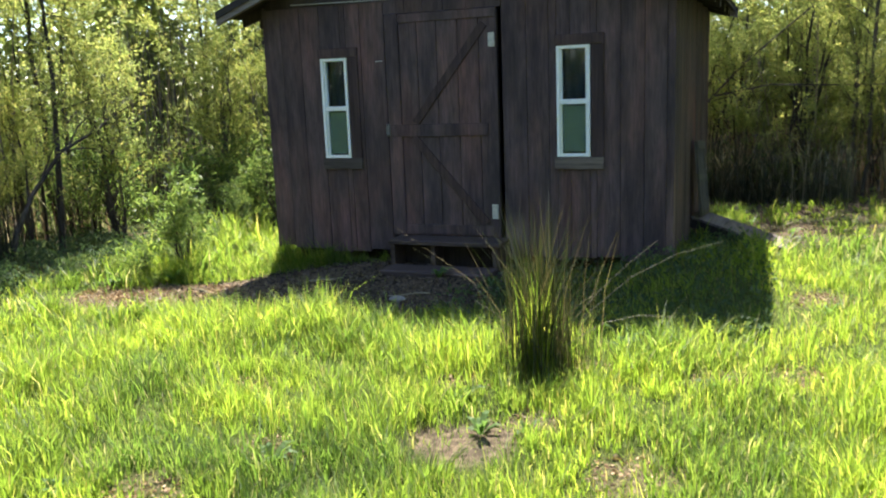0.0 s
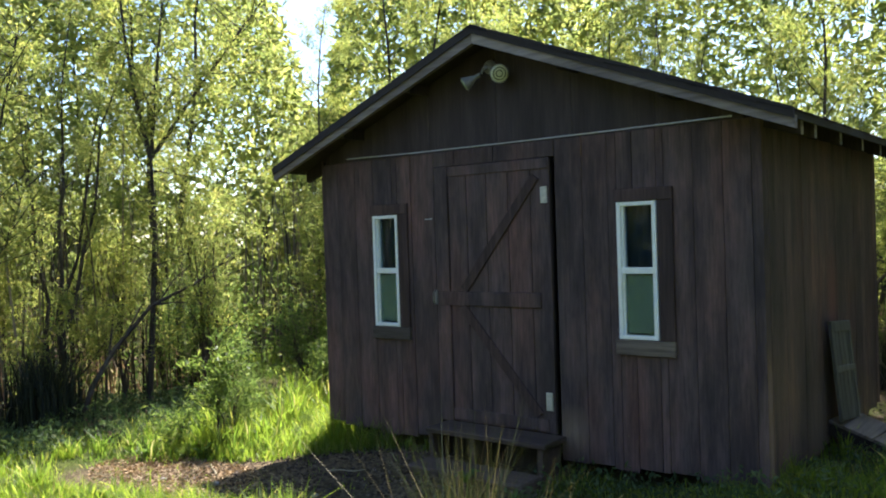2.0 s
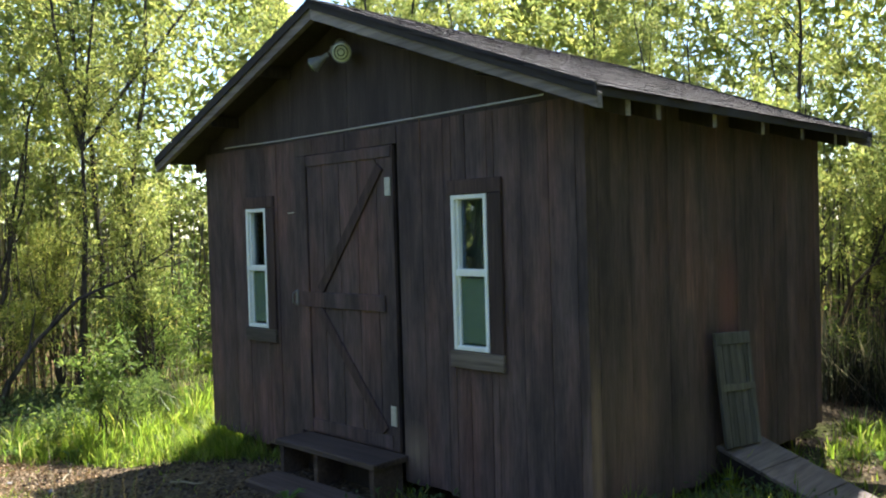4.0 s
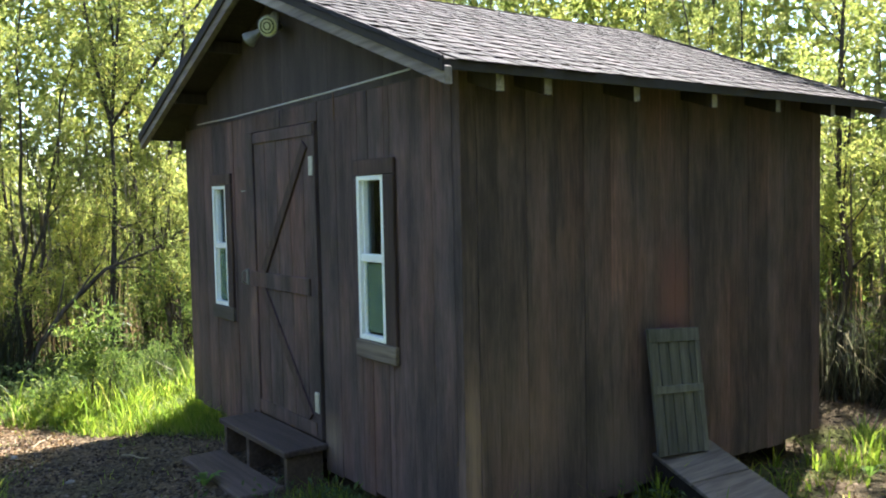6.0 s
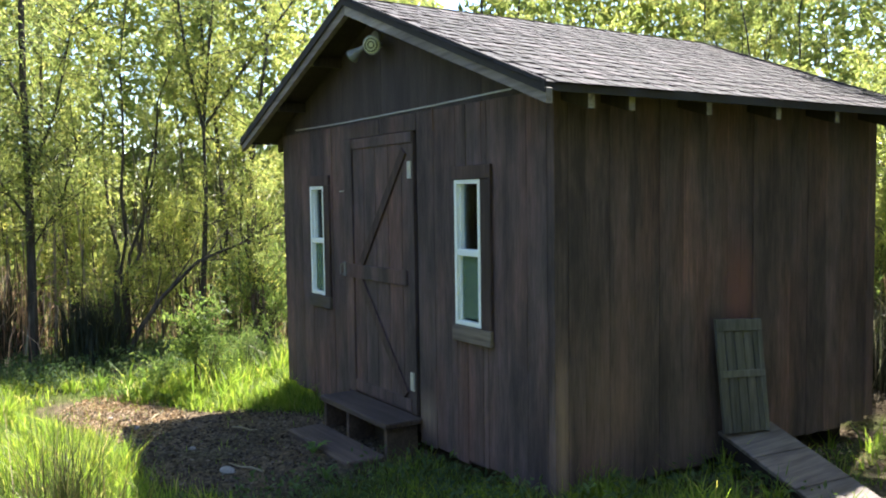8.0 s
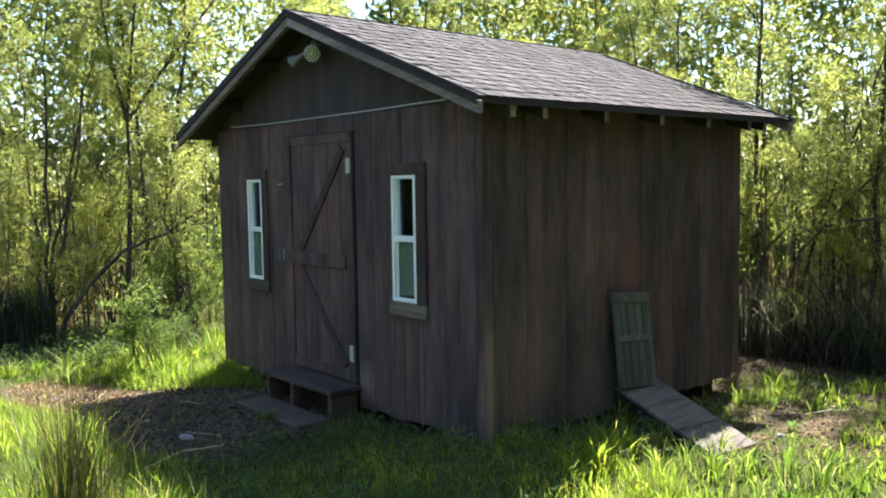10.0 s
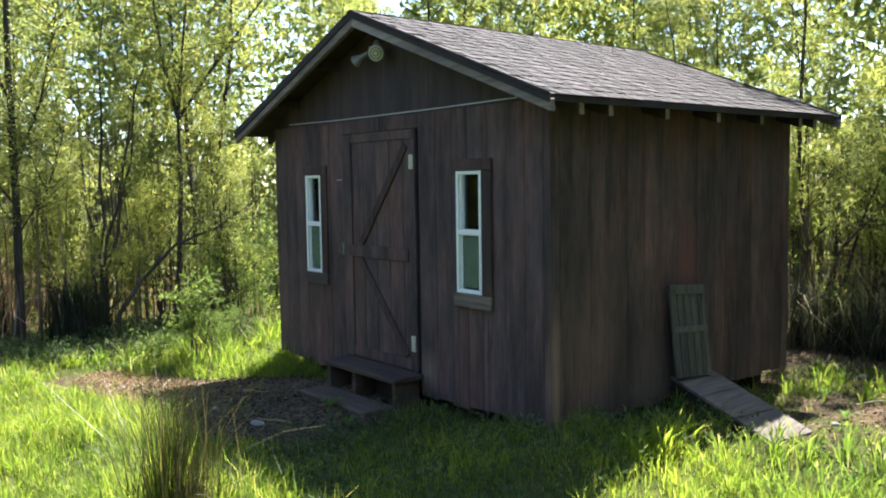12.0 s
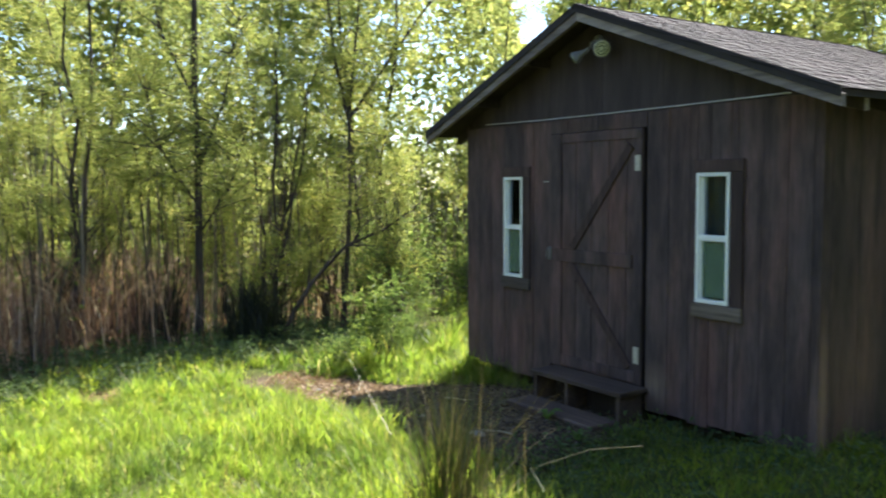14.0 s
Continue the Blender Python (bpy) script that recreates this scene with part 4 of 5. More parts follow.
forked_tree("straight_tree", "straight dark willow trunk with a thin leafy crown", (-6.58, -1.74, 0.05), [([(0.02, -0.02, -0.1), (0.0, 0.0, 0.9), (0.03, 0.01, 2.0), (0.02, 0.0, 3.2), (0.06, 0.02, 4.6), (0.05, 0.05, 6.2)], 0.055), ([(0.03, 0.01, 2.1), (0.1, 0.3, 2.9), (0.15, 0.5, 3.9)], 0.018), ([(0.02, 0.0, 2.9), (-0.1, -0.35, 3.7), (-0.15, -0.5, 4.8)], 0.018), ([(0.03, 0.01, 1.4), (0.2, 0.3, 1.9), (0.3, 0.5, 2.6)], 0.012), ([(0.03, 0.01, 1.7), (0.1, -0.4, 2.3), (0.2, -0.6, 3.0)], 0.013)], 7)
forked_tree("forked_tree", "slender dark willow forking into three long limbs", (-6.5, 0.15, 0.1), [([(-0.03, -0.12, -0.1), (0.0, -0.05, 1.0), (0.02, 0.0, 1.9), (0.0, 0.0, 2.72)], 0.04), ([(0.0, 0.0, 2.7), (-0.05, -0.14, 3.4), (-0.08, -0.22, 4.1), (-0.1, -0.33, 5.6)], 0.024), ([(0.0, 0.0, 2.7), (0.03, 0.06, 3.4), (0.04, 0.14, 4.1), (0.08, 0.3, 5.4)], 0.022), ([(0.0, 0.0, 2.7), (0.1, 0.4, 3.3), (0.25, 0.92, 4.05), (0.45, 1.6, 5.0)], 0.024)], 6)


# far woods that close the view
def far_woods():
    r = np.random.default_rng(9)
    n = 290000
    a = r.uniform(0, math.tau, n)
    a = np.where((np.sin(a) < -0.35) & (r.uniform(size=n) < 0.7), r.uniform(-0.3, math.pi + 0.5, n), a)
    d = r.uniform(9.8, 17, n) + np.where(np.sin(a) < -0.35, 14, 0)
    x, y = -2 + d * np.cos(a), -1 + d * np.sin(a)
    top = 8.6 + 1.3 * np.sin(a * 7 + 2.2) + 1.0 * np.sin(a * 17 + 1) + 0.8 * np.sin(a * 41) + 0.1 * d
    top = top - 4.6 * np.exp(-((a - 2.46) / 0.1) ** 2) - 2.2 * np.exp(-((a - 1.96) / 0.06) ** 2)
    z = np.where(r.uniform(size=n) < 0.22, r.uniform(0, 3, n), top * r.uniform(0, 1, n) ** 0.62)
    base = np.stack([x, y, z], 1)
    dirs = unit(r.normal(size=(n, 3)) + np.array([0, 0, -0.3]))
    ll = r.uniform(0.12, 0.25, n) * np.where(np.sin(a) < -0.35, 3.0, 1.0)
    v, q = leaf_quads(base, dirs, ll * 1.2, ll * 0.43, r)
    return raw_mesh("far_woods", v, q, FAR_LEAF)


tagged(far_woods(), "dense far willow woods in fresh leaf", "woods", kind="stuff")


def blades(name, x, y, h, w, lean, mat, r, bend=0.5, base_z=None, heading=None):
    """Thin tapering blades: two faces each, leaning and bending over."""
    n = len(x)
    z = ground_z(x, y) - 0.015 if base_z is None else base_z
    a = r.uniform(0, math.tau, n) if heading is None else heading
    out = np.stack([np.cos(a), np.sin(a), np.zeros(n)], 1)
    b = a + math.pi / 2 + r.normal(size=n) * 0.5
    side = np.stack([np.cos(b), np.sin(b), np.zeros(n)], 1) * (w / 2)[:, None]
    base = np.stack([x, y, z], 1)
    up = np.array([0, 0, 1.0])
    mid = base + up * (h * 0.55)[:, None] + out * (h * lean * 0.4)[:, None]
    tip = base + up * (h * (1 - 0.25 * bend * lean))[:, None] + out * (h * lean * (1 + bend))[:, None]
    v = np.empty((n, 5, 3))
    v[:, 0], v[:, 1], v[:, 2], v[:, 3], v[:, 4] = base - side, base + side, mid + side * 0.85, mid - side * 0.85, tip
    k = np.arange(n) * 5
    quads = np.stack([k, k + 1, k + 2, k + 3], 1).tolist()
    tris = np.stack([k + 3, k + 2, k + 4], 1).tolist()
    return raw_mesh(name, v.reshape(-1, 3), quads + tris, mat)


def ellipse(x, y, cx, cy, rx, ry, turn=0.0):
    c, s = math.cos(radians(turn)), math.sin(radians(turn))
    u, v = (x - cx) * c + (y - cy) * s, -(x - cx) * s + (y - cy) * c
    return (u / rx) ** 2 + (v / ry) ** 2


def lumps(x, y):
    fine = 0.5 + 0.5 * np.sin(x * 17 + 3 * np.sin(y * 5.3)) * np.sin(y * 15 + 3 * np.sin(x * 6.7))
    return 0.35 * fine + 0.65 * broad(x, y)


def broad(x, y):
    return 0.5 + 0.25 * np.sin(x * 3.1 + 1.3 * np.sin(y * 2.2)) * np.cos(y * 3.7 + np.sin(x * 2.6)) + 0.25 * np.sin(x * 7.3 + y * 4.1 + 2 * np.sin(y * 1.7)) * np.sin(y * 6.1 - x * 2.9)


# thin, dead places in the lawn: centre and reach
THIN_SPOTS = ((-0.18, -2.23, 0.14), (0.51, -2.31, 0.2), (0.87, -2.16, 0.2), (-0.3, -3.0, 0.16), (0.25, -3.45, 0.22), (-0.82, -2.65, 0.17), (-2.06, -2.9, 0.16), (-1.44, -3.61, 0.2), (1.06, -0.5, 0.25), (-1.76, -4.14, 0.2))


def turf(x, y):
    """How thickly grass grows, 0 to 1."""
    d = np.ones_like(x)
    d *= np.where((x > LEFT + 0.1) & (x < -0.1) & (y > 0.0) & (y < BACK), 0.0, 1.0)
    d *= np.where((x > -2.5) & (x < -1.3) & (y > -0.62) & (y < 0.1), 0.0, 1.0)
    d *= 0.05 + 0.95 * smooth(0.7, 1.25, ellipse(x, y, -2.45, -0.9, 1.25, 0.75))
    d *= 0.02 + 0.98 * smooth(0.75, 1.5, ellipse(x, y, -3.85, -1.42, 0.95, 0.5, 28))
    d *= 0.15 + 0.85 * smooth(0.6, 1.3, ellipse(x, y, -4.85, -3.1, 0.4, 0.3))
    d *= 0.15 + 0.85 * smooth(0.5, 1.3, ellipse(x, y, -0.6, -3.33, 0.32, 0.26))
    for px, py, reach in THIN_SPOTS:
        d *= 0.4 + 0.6 * smooth(0.4, 1.4, ellipse(x, y, px, py, reach, reach * 0.8))
    open_ground = smooth(0.75, 1.3, ellipse(x, y, 0.5, 3.3, 1.5, 2.2))
    d *= open_ground + (1 - open_ground) * (0.18 + 0.6 * (lumps(x * 1.3 + 4, y * 1.3) > 0.5))
    d *= 1 - 0.93 * smooth(-5.4, -6.5, x) * smooth(3.5, 0.5, y)
    # Thinner grass here helps darken the strip where tree shade falls.
    d *= 1 - 0.65 * smooth(-4.9, -5.7, x) * smooth(-1.9, -1.1, y) * smooth(3.5, 0.5, y)
    d *= 1 - 0.93 * smooth(3.6, 4.8, y)
    return d


def meadow(seed, count, x0, x1, y0, y1, hmin, hmax, wide):
    r = np.random.default_rng(seed)
    # most blades spring from tufts, outwards; the rest stand between them
    tufts = count // 34
    cx, cy, tall = r.uniform(x0, x1, tufts), r.uniform(y0, y1, tufts), r.uniform(0.6, 1.35, tufts)
    k = r.integers(0, tufts, count)
    heading = r.uniform(0, math.tau, count)
    off = np.abs(r.normal(size=count)) * 0.04
    loose = r.uniform(size=count) < 0.3
    x = np.where(loose, r.uniform(x0, x1, count), cx[k] + off * np.cos(heading))
    y = np.where(loose, r.uniform(y0, y1, count), cy[k] + off * np.sin(heading))
    tall = np.where(loose, 0.75, tall[k])
    heading = heading + r.normal(size=count) * 0.4
    lump = lumps(x, y)
    shade = 1 - smooth(0.75, 1.15, ellipse(x, y, -0.6, -0.9, 2.6, 1.2))
    keep = r.uniform(size=count) < turf(x, y) * (0.3 + 0.7 * lump) * (1 - 0.62 * shade)
    x, y, lump, tall, heading = x[keep], y[keep], lump[keep], tall[keep], heading[keep]
    low = 1 - 0.35 * (1 - smooth(0.7, 1.3, ellipse(x, y, -0.7, -0.6, 1.7, 1.0)))
    h = (hmin + (hmax - hmin) * lump ** 1.3) * r.uniform(0.55, 1.25, len(x)) * (0.35 + 0.65 * turf(x, y)) * low * tall
    return tagged(blades("grass", x, y, h, wide * r.uniform(0.7, 1.3, len(x)), r.uniform(0.05, 0.6, len(x)), GRASS, r, 0.6, None, heading), "lush sunlit meadow grass in uneven tufts", "grass", kind="stuff")


ground_turf = ground.data.attributes.new("turf", "FLOAT", "POINT")
flat_x, flat_y = GX.ravel(), GY.ravel()
cover = np.where((flat_x < -6.5) | (flat_y > 5.2) | (np.hypot(flat_x, flat_y) > 9), 0.75, turf(flat_x, flat_y))
ground_turf.data.foreach_set("value", cover.astype(np.float32))
meadow(31, 370000, -4.5, 3.6, -5.8, 0.5, 0.05, 0.29, 0.0054)
meadow(32, 100000, -8.5, -3.6, -7.0, 4.0, 0.05, 0.3, 0.01)
meadow(35, 4500, -5.8, -3.95, -0.75, 1.2, 0.15, 0.5, 0.011)
meadow(36, 9000, -3.3, 0.7, -2.3, -1.7, 0.13, 0.3, 0.006)
meadow(33, 50000, 0.0, 8.0, 0.0, 6.0, 0.06, 0.3, 0.011)
meadow(34, 25000, -9, 10, -16, -6.2, 0.1, 0.3, 0.014)


def rush_tuft():
    r = np.random.default_rng(41)
    n = 1000
    a, d = r.uniform(0, math.tau, n), np.abs(r.normal(size=n)) * 0.12
    x, y = -0.45 + d * np.cos(a), -2.36 + d * np.sin(a)
    clump = thing("rush_clump", "tall clump of spiky rushes growing in the grass", "rushes")
    ob = blades("old_growth", x, y, 0.3 + 0.8 * r.uniform(0, 1, n) ** 2.3, r.uniform(0.003, 0.006, n), np.abs(r.normal(size=n)) * 0.19 + 0.02, RUSH, r, 0.5)
    ob.parent = clump
    n = 160
    a, d = r.uniform(0, math.tau, n), np.abs(r.normal(size=n)) * 0.06
    x, y = -0.44 + d * np.cos(a), -2.42 + d * np.sin(a)
    ob = blades("young_growth", x, y, r.uniform(0.3, 0.68, n), r.uniform(0.006, 0.011, n), np.abs(r.normal(size=n)) * 0.1 + 0.02, GRASS, r, 0.5)
    ob.parent = clump
    tagged(ob, "bright green younger blades")
    return clump


clump = rush_tuft()
for k, (dx, dy, dz, sag) in enumerate(((0.95, 0.35, 0.72, 0.12), (0.62, 0.15, 0.75, 0.03), (0.75, -0.1, 0.4, 0.1), (-0.35, -0.1, 0.42, 0.04), (-0.3, -0.25, 0.38, 0.02), (0.4, -0.3, 0.55, 0.08))):
    z0 = float(ground_z(-0.45, -2.36))
    pts = [(-0.45 + dx * f, -2.36 + dy * f, z0 + dz * f ** 0.8 + sag * math.sin(f * math.pi)) for f in (0, 0.25, 0.5, 0.75, 1)]
    part("bent_stalk", tube(bmesh.new(), pts, [0.0022, 0.002, 0.0017, 0.0014, 0.001], 5), STALK, clump, "long dry bent stalk")
r5 = np.random.default_rng(51)
n = 17000
dx, dy = r5.uniform(-10, -6.7, n), r5.uniform(-7, 1.5, n)
keep = r5.uniform(size=n) < broad(dx * 1.3, dy * 1.3) ** 3 * 3.4 * (0.12 + 0.88 * smooth(-1.3, -2.1, dy))
dx, dy = dx[keep], dy[keep]
n = len(dx)
tagged(blades("dead_stalks", dx, dy, r5.uniform(0.2, 1.0, n) ** 1.3 * (0.7 + 1.1 * broad(dx + 3, dy)), r5.uniform(0.006, 0.016, n), np.abs(r5.normal(size=n)) * 0.55, DEAD, r5, 0.7), "brown dead reeds and stalks under the willows", "reeds", kind="stuff")
for px, py, reach, n in ((-7.15, -3.0, 0.45, 420), (-7.4, -2.2, 0.35, 260), (-7.0, -3.9, 0.35, 240)):
    dx, dy = px + r5.normal(size=n) * reach, py + r5.normal(size=n) * reach
    tagged(blades("reed_clump", dx, dy, r5.uniform(0.5, 1.55, n), r5.uniform(0.007, 0.015, n), np.abs(r5.normal(size=n)) * 0.3, DEAD, r5, 0.7), "fan of pale reddish dead reeds under the willows", "reeds", "clumps of dead reeds", "stuff")
n = 9000
dx, dy = r5.uniform(-11, 7, n), r5.uniform(4.9, 9, n)
tagged(blades("dead_stalks", dx, dy, r5.uniform(0.3, 1.3, n), r5.uniform(0.005, 0.014, n), np.abs(r5.normal(size=n)) * 0.25, DEAD, r5, 0.8), "brown dead stems tangled under the trees", "stems", kind="stuff")


def chips(name, label, seed, count, cx, cy, rx, ry, mat=CHIP):
    r = np.random.default_rng(seed)
    a, d = r.uniform(0, math.tau, count), np.sqrt(r.uniform(0, 1, count))
    x, y = cx + rx * d * np.cos(a), cy + ry * d * np.sin(a)
    base = np.stack([x, y, ground_z(x, y) + r.uniform(0.0, 0.012, count)], 1)
    dirs = unit(r.normal(size=(count, 3)) * np.array([1, 1, 0.18]))
    ll = r.uniform(0.01, 0.04, count)
    v, q = leaf_quads(base, dirs, ll, ll * r.uniform(0.3, 0.6, count), r)
    return tagged(raw_mesh(name, v, q, mat), label, "litter", kind="stuff")


# broad-leaved weeds, a stone and sticks in the grass and on the soil
def weed_leaf(length, width, rise):
    """A pointed leaf with a folded midrib that arches outwards."""
    bm = bmesh.new()
    spine = [(f * length, 0.0, rise * math.sin(f * 2.2)) for f in (0.0, 0.3, 0.65, 1.0)]
    wide = (0.15, 0.9, 1.0, 0.05)
    rows = [(bm.verts.new((x, -width / 2 * w, z + width * 0.18 * w)), bm.verts.new((x, 0, z)), bm.verts.new((x, width / 2 * w, z + width * 0.18 * w))) for (x, _, z), w in zip(spine, wide)]
    for a, b in zip(rows, rows[1:]):
        bm.faces.new((a[0], a[1], b[1], b[0]))
        bm.faces.new((a[1], a[2], b[2], b[1]))
    data = bpy.data.meshes.new("leaf")
    bm.to_mesh(data)
    bm.free()
    data.materials.append(WEED_LEAF)
    return data


leaf_shapes = [weed_leaf(0.13, 0.04, 0.05), weed_leaf(0.1, 0.034, 0.06), weed_leaf(0.16, 0.045, 0.07)]
rw = random.Random(15)
for x, y, size, count in ((-0.52, -3.2, 1.0, 13), (-0.05, -1.95, 1.3, 12), (-0.3, -3.17, 0.8, 9), (-0.73, -2.85, 1.0, 10), (-1.78, -0.62, 1.1, 12), (0.5, -2.5, 1.0, 10), (-1.35, -3.75, 1.2, 12), (-4.6, -1.2, 1.2, 12), (-1.3, -0.75, 1.0, 9), (0.5, 2.7, 1.0, 10), (1.1, -1.0, 1.0, 9), (-4.2, -0.95, 1.3, 13), (0.9, 2.2, 0.9, 9), (-2.1, -4.3, 1.1, 11)):
    w = thing("weed", "low rosette of broad green weed leaves", "weed", (x, y, float(ground_z(x, y)) + 0.01), "weeds in the grass")
    for k in range(count):
        ob = new("leaf", leaf_shapes[k % 3])
        ob.parent = w
        ob.matrix_basis = pose(0, 0, 0, 0, 0, k * 137.5 + rw.uniform(-15, 15)) @ pose(0.01, 0, 0, 0, -rw.uniform(0, 35), 0) @ Matrix.Scale(size * rw.uniform(0.45, 0.8), 4)


def stone(x, y, w, d, h, turn, seed):
    r = np.random.default_rng(seed)
    bm = bmesh.new()
    bmesh.ops.create_icosphere(bm, subdivisions=2, radius=0.5)
    for v in bm.verts:
        v.co *= 1 + float(r.normal()) * 0.07
        v.co.x, v.co.y, v.co.z = v.co.x * w, v.co.y * d, v.co.z * h
    ob = part("stone", bm, STONE, None, "", pose(x, y, float(ground_z(x, y)) + h * 0.25, 0, 0, turn))
    return tagged(ob, "pale flat stone lying on the bare soil", "stone", "stones")


for k, (x, y, w, d, h, turn) in enumerate(((-1.9, -1.17, 0.14, 0.08, 0.05, 20), (-2.6, -1.2, 0.06, 0.05, 0.03, 70), (-3.4, -1.4, 0.07, 0.05, 0.03, 0), (-3.9, -1.5, 0.06, 0.04, 0.03, 40), (0.95, 1.95, 0.08, 0.06, 0.04, 10), (0.4, 3.6, 0.1, 0.07, 0.05, 60))):
    stone(x, y, w, d, h, turn, 80 + k)
for k, (x, y, length, turn) in enumerate(((-1.7, -1.0, 0.35, 200), (-2.9, -0.8, 0.3, 20), (-3.6, -1.25, 0.4, 150), (0.8, 2.6, 0.5, 60), (0.3, 3.1, 0.45, 130), (1.2, 3.0, 0.4, 10))):
    c, s = math.cos(radians(turn)), math.sin(radians(turn))
    pts = [(x + c * length * f, y + s * length * f, float(ground_z(x + c * length * f, y + s * length * f)) + 0.012 + 0.01 * (i % 2)) for i, f in enumerate((0, 0.35, 0.7, 1))]
    tagged(part("stick", tube(bmesh.new(), pts, [0.008, 0.007, 0.006, 0.003], 6), STALK), "dry fallen stick on the soil", "stick", "sticks")


# many thin upright stems, and dark reeds in the shade behind the shed
r6 = np.random.default_rng(91)
for seed, count, x0, x1, y0, y1 in ((0, 620, -9.5, -6.5, -6, 1.6), (1, 420, -9, -4.6, 2.2, 6), (2, 520, -4.5, 5, 4.7, 8)):
    sx, sy = r6.uniform(x0, x1, count), r6.uniform(y0, y1, count)
    tagged(blades("thin_stems", sx, sy, r6.uniform(1.2, 3.6, count), r6.uniform(0.012, 0.03, count), np.abs(r6.normal(size=count)) * 0.12, STEM, r6, 0.3), "many thin dark upright willow stems", "stems", kind="stuff")
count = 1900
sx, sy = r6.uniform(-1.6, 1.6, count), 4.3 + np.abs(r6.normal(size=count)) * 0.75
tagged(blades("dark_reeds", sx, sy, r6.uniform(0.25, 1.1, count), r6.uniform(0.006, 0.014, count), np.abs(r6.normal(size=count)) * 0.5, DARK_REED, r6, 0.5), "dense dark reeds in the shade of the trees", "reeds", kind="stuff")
# Near-black clumps paint the shaded hollows between the dead reeds.
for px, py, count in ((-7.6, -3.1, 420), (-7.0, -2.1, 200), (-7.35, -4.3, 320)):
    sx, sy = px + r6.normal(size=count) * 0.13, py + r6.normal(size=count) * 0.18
    tagged(blades("dark_reeds", sx, sy, r6.uniform(0.4, 1.2, count), r6.uniform(0.008, 0.018, count), np.abs(r6.normal(size=count)) * 0.15, SHADE_BLACK_REED, r6, 0.5), "near-black reeds for the shaded hollows between the dead ones", "reeds", "dark reed clumps", "stuff")
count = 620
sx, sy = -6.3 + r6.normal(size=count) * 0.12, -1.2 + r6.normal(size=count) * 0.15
tagged(blades("dark_reeds", sx, sy, r6.uniform(0.35, 0.9, count), r6.uniform(0.008, 0.018, count), np.abs(r6.normal(size=count)) * 0.22, SHADE_BLACK_REED, r6, 0.5), "dark clump of reeds under the willows", "reeds", kind="stuff")
# Near-black blades carry the shade behind the shed's corner in their colour.
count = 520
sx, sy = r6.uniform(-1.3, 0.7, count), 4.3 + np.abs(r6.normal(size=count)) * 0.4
tagged(blades("dark_reeds", sx, sy, r6.uniform(0.2, 1.0, count) ** 1.2 * (0.6 + 0.7 * broad(sx * 1.5, sy)), r6.uniform(0.008, 0.018, count), np.abs(r6.normal(size=count)) * 0.42, SHADE_BLACK_REED, r6, 0.5), "dense dark reeds in the shade of the trees", "reeds", kind="stuff")


def undergrowth():
    """Low tangled leaves and sprouts under the trees, thick in drifts."""
    r = np.random.default_rng(71)
    n = 90000
    x, y = r.uniform(-12, 8, n), r.uniform(-6.5, 11, n)
    inside = ((x < -6.6) & (y < 2.2)) | ((x < -4.6) & (y > 1.9)) | (y > 4.6)
    drift = broad(x * 0.7, y * 0.7)
    keep = inside & (r.uniform(size=n) < 0.25 + drift)
    x, y, drift = x[keep], y[keep], drift[keep]
    n = len(x)
    z = ground_z(x, y) + r.uniform(0, 1, n) ** 1.4 * (0.35 + 1.3 * drift)
    dirs = unit(r.normal(size=(n, 3)))
    ll = r.uniform(0.04, 0.1, n)
    v, q = leaf_quads(np.stack([x, y, z], 1), dirs, ll, ll * 0.45, r)
    return tagged(raw_mesh("undergrowth", v, q, BUSH_LEAF), "low tangled green undergrowth under the trees", "undergrowth", kind="stuff")



def shade_weeds(seed, count, x0, x1, y0, y1, tall, label):
    """Low dark-green weeds in drifts."""
    r = np.random.default_rng(seed)
    x, y = r.uniform(x0, x1, count), r.uniform(y0, y1, count)
    open_place = (x < LEFT) | (((x > 0.03) | (y < -0.03)) & ((x > -1.25) | (y < -0.75)))
    keep = open_place & (r.uniform(size=count) < broad(x * 1.6 + 2, y * 1.6) * 1.1)
    x, y = x[keep], y[keep]
    n = len(x)
    z = ground_z(x, y) + r.uniform(0, 1, n) ** 1.3 * tall * (0.4 + broad(x * 1.6 + 2, y * 1.6))
    ll = r.uniform(0.025, 0.065, n)
    v, q = leaf_quads(np.stack([x, y, z], 1), unit(r.normal(size=(n, 3)) + np.array([0, 0, 0.3])), ll, ll * 0.4, r)
    return tagged(raw_mesh("low_weeds", v, q, SHADE_LEAF), label, "weeds", kind="stuff")


undergrowth()
shade_weeds(72, 10000, -1.5, 0.75, -1.7, 1.5, 0.14, "low dark green weeds along the foot of the shed")
# Darker plants stand in for the trees' shadow on this strip.
shade_weeds(73, 26000, -6.9, -5.1, -4.2, 0.6, 0.2, "low dark green weeds standing for tree shade along the thicket")
chips("wood_chips", "dark wood chips and litter before the shed", 61, 8000, -2.5, -0.95, 1.5, 0.95)
chips("straw_litter", "dry tan straw trodden into the bare soil", 63, 5000, -3.9, -1.42, 0.85, 0.48, STRAW)
chips("straw_litter", "dry tan straw trodden into the bare soil", 64, 900, -4.85, -3.1, 0.4, 0.3, STRAW)
chips("straw_litter", "dry tan straw and litter beside the ramp", 65, 1600, 1.1, 2.6, 1.2, 1.6, STRAW)
for k, (px, py, reach) in enumerate(THIN_SPOTS):
    chips("thatch", "patch of dead tan thatch in the lawn", 100 + k, int(1100 * reach), px, py, reach, reach * 0.8, STRAW)
chips("leaf_litter", "dry leaf litter beside the shed", 62, 8000, 0.6, 3.3, 1.8, 2.4)


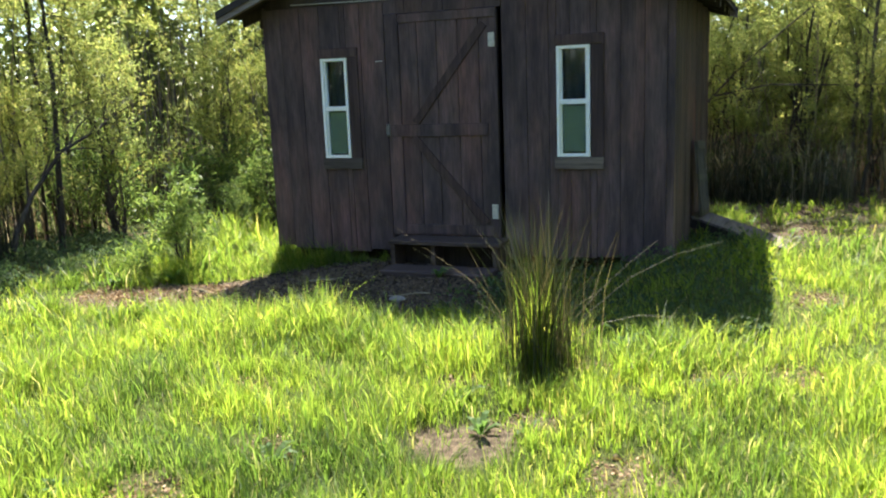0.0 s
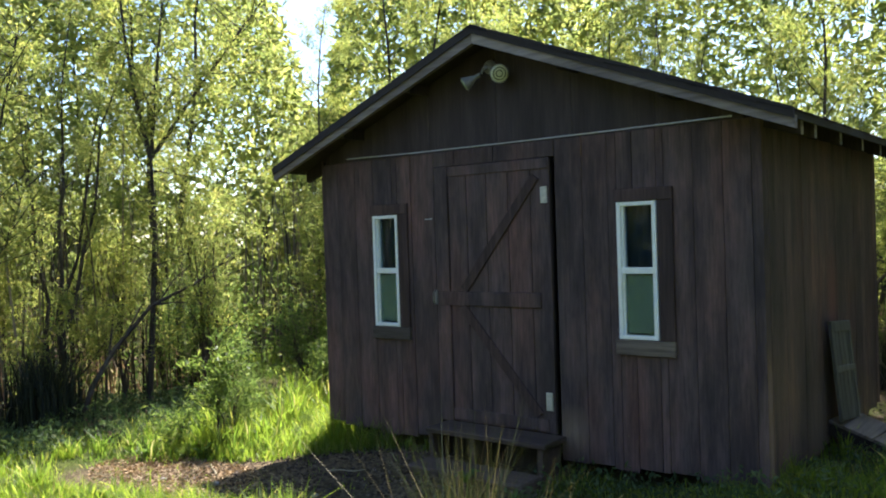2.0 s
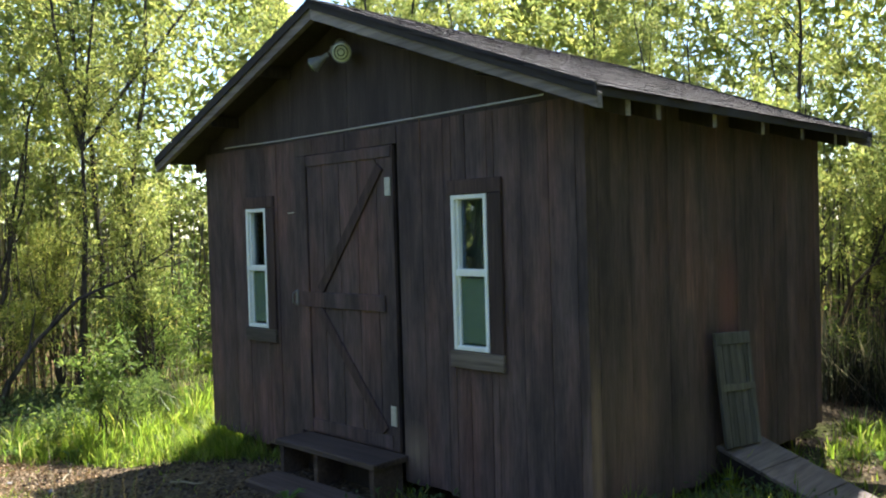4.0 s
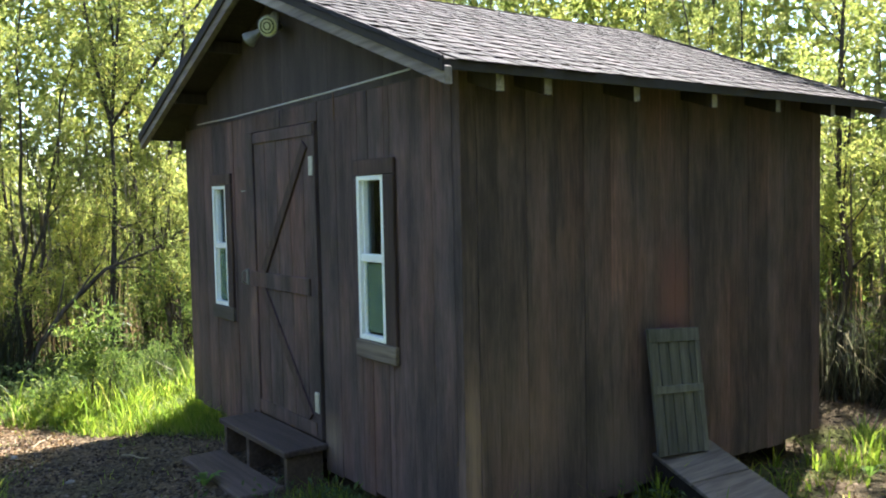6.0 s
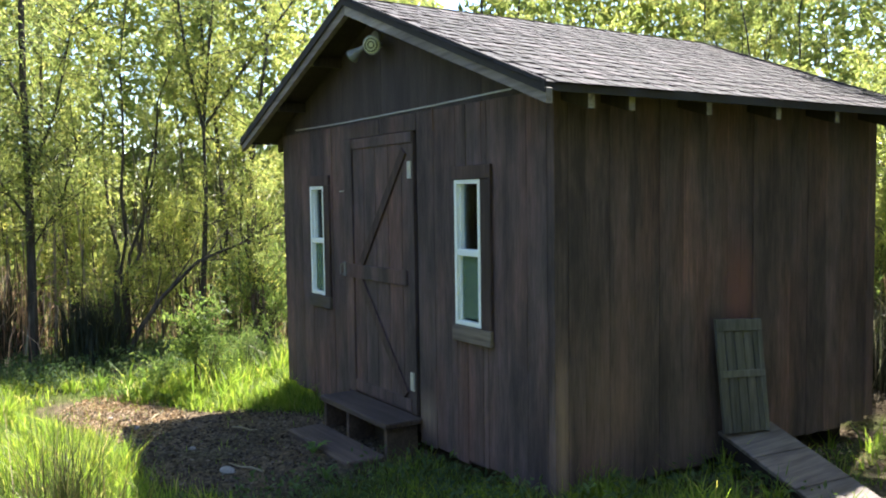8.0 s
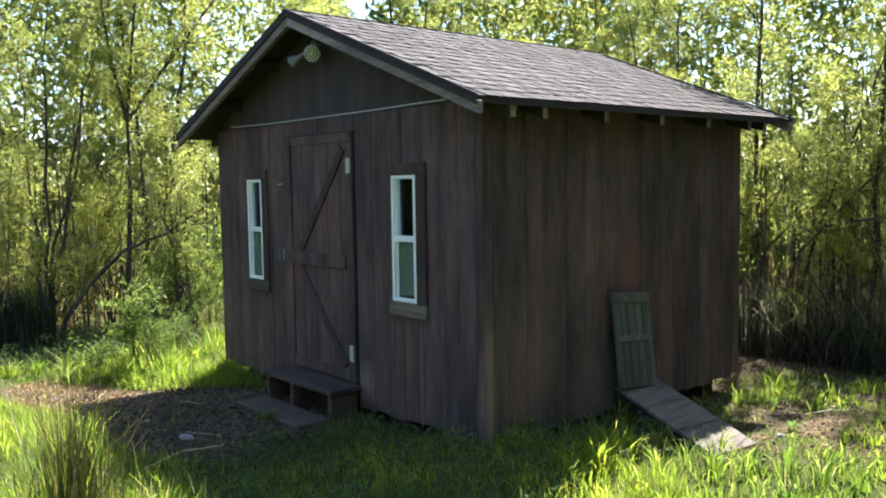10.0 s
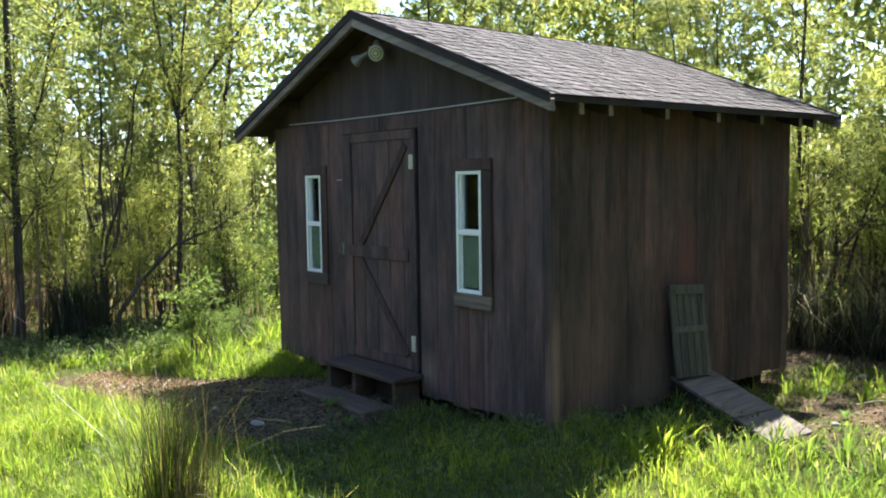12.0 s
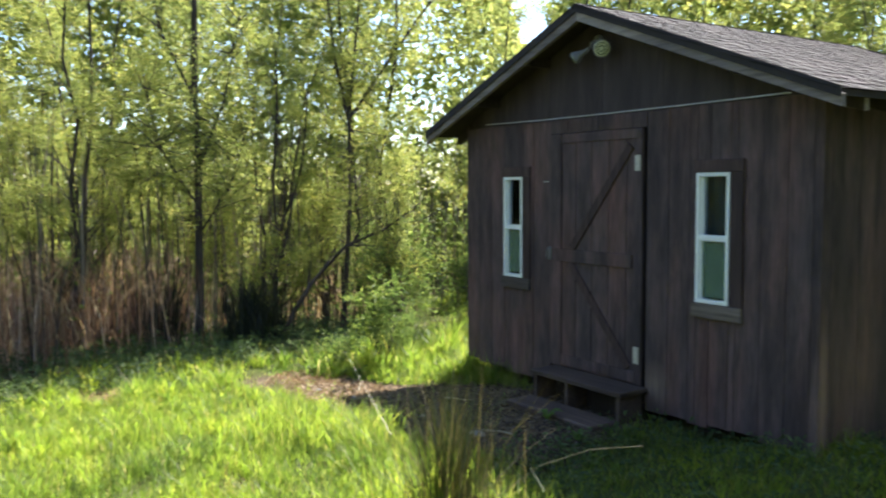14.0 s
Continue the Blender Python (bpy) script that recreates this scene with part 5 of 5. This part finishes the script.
# ---- shingles: the open slope piece by piece, the far slope joined ----
def shingle_mesh(width, length, thick):
    """A laminated shingle: a base strip with one or two thicker teeth on it."""
    bm = slab(-length, -0.006, -width / 2, width / 2, 0.0, thick)
    for a, b in ((-0.5, rng.uniform(-0.2, 0.0)), (rng.uniform(0.12, 0.25), rng.uniform(0.38, 0.5))):
        box(bm, -length, rng.uniform(0.0, 0.008), a * width, b * width, thick + 0.0005, thick + 0.0035)
    data = bpy.data.meshes.new("shingle")
    bmesh.ops.recalc_face_normals(bm, faces=bm.faces)
    bm.to_mesh(data)
    bm.free()
    data.materials.append(SHINGLE)
    return data


COURSES, TABS = 16, 18
SLOPE_LEN = math.hypot(EAVE_R - RIDGE_X, RIDGE_Z - EAVE_Z)
EXPOSED, TAB = SLOPE_LEN / COURSES, (ROOF_B - ROOF_F + 0.04) / TABS
shapes = [shingle_mesh(TAB - 0.001, EXPOSED + 0.05, 0.007 + 0.001 * (k % 2)) for k in range(3) for _ in range(2)]


def slope_pose(side, course, tab, drop=0.0):
    """Where a tab's lower edge lies on the roof."""
    f = ((course + 1) * EXPOSED + drop) / SLOPE_LEN
    edge = EAVE_R if side > 0 else EAVE_L
    x = RIDGE_X + (edge - RIDGE_X) * f
    y = ROOF_F - 0.02 + (tab + 0.5 + (0.5 if course % 2 else 0.0) + 0.18 * (course % 3)) * TAB
    down = Vector((side, 0, -SLOPE)).normalized()
    up = Vector((side * SLOPE, 0, 1)).normalized()
    m = Matrix((down, up.cross(down), up)).transposed().to_4x4()
    m.translation = Vector((x, y, roof_z(x))) + up * 0.011 + down * 0.014
    return m @ pose(0, 0, 0, 0, -2.2, 0)


for course in range(COURSES):
    for tab in range(-1, TABS):
        m = slope_pose(1, course, tab, rng.choice((-0.012, 0.0, 0.0, 0.006)))
        if ROOF_F - 0.03 < m.translation.y - TAB / 2 and m.translation.y + TAB / 2 < ROOF_B + 0.04:
            ob = new("shingle", shapes[rng.randrange(6)])
            ob.parent, ob.matrix_basis = roof, m
# narrow closing tabs at both gable ends and the whole far slope, joined
rest = bmesh.new()
for course in range(COURSES):
    f = (course + 1) / COURSES
    for y0, y1 in ((ROOF_F - 0.022, ROOF_F + 0.19), (ROOF_B - 0.17, ROOF_B + 0.022)):
        m = slope_pose(1, course, 0)
        m.translation.y = 0
        box(rest, -EXPOSED - 0.05, -0.002, y0, y1, -0.004, 0.003, m)
    for tab in range(-1, TABS):
        m = slope_pose(-1, course, tab)
        if ROOF_F - 0.03 < m.translation.y - TAB / 2 and m.translation.y + TAB / 2 < ROOF_B + 0.04:
            box(rest, -EXPOSED - 0.05, 0.0, -TAB / 2 + 0.003, TAB / 2 - 0.003, 0.0, 0.006, m)
tagged(part("edge_shingles", rest, SHINGLE, roof), kind="stuff")
CAPS = 20
for k in range(CAPS):
    bm = bmesh.new()
    y0 = ROOF_F - 0.022 + k * (ROOF_B - ROOF_F + 0.03) / CAPS
    y1 = y0 + (ROOF_B - ROOF_F) / CAPS + 0.04
    w = 0.13
    lift = 0.016
    vs = [bm.verts.new((RIDGE_X + dx, y, RIDGE_Z + lift - abs(dx) * SLOPE + (0.008 if y == y0 else 0.0) + dz)) for y in (y0, y1) for dx, dz in ((-w, 0), (0, 0.002), (w, 0), (w, -0.006), (0, -0.004), (-w, -0.006))]
    for f in ((0, 1, 4, 5), (1, 2, 3, 4), (6, 11, 10, 7), (7, 10, 9, 8), (0, 6, 7, 1), (1, 7, 8, 2), (2, 8, 9, 3), (3, 9, 10, 4), (4, 10, 11, 5), (5, 11, 6, 0)):
        bm.faces.new([vs[i] for i in f])
    part("ridge_shingle", bm, SHINGLE, roof)
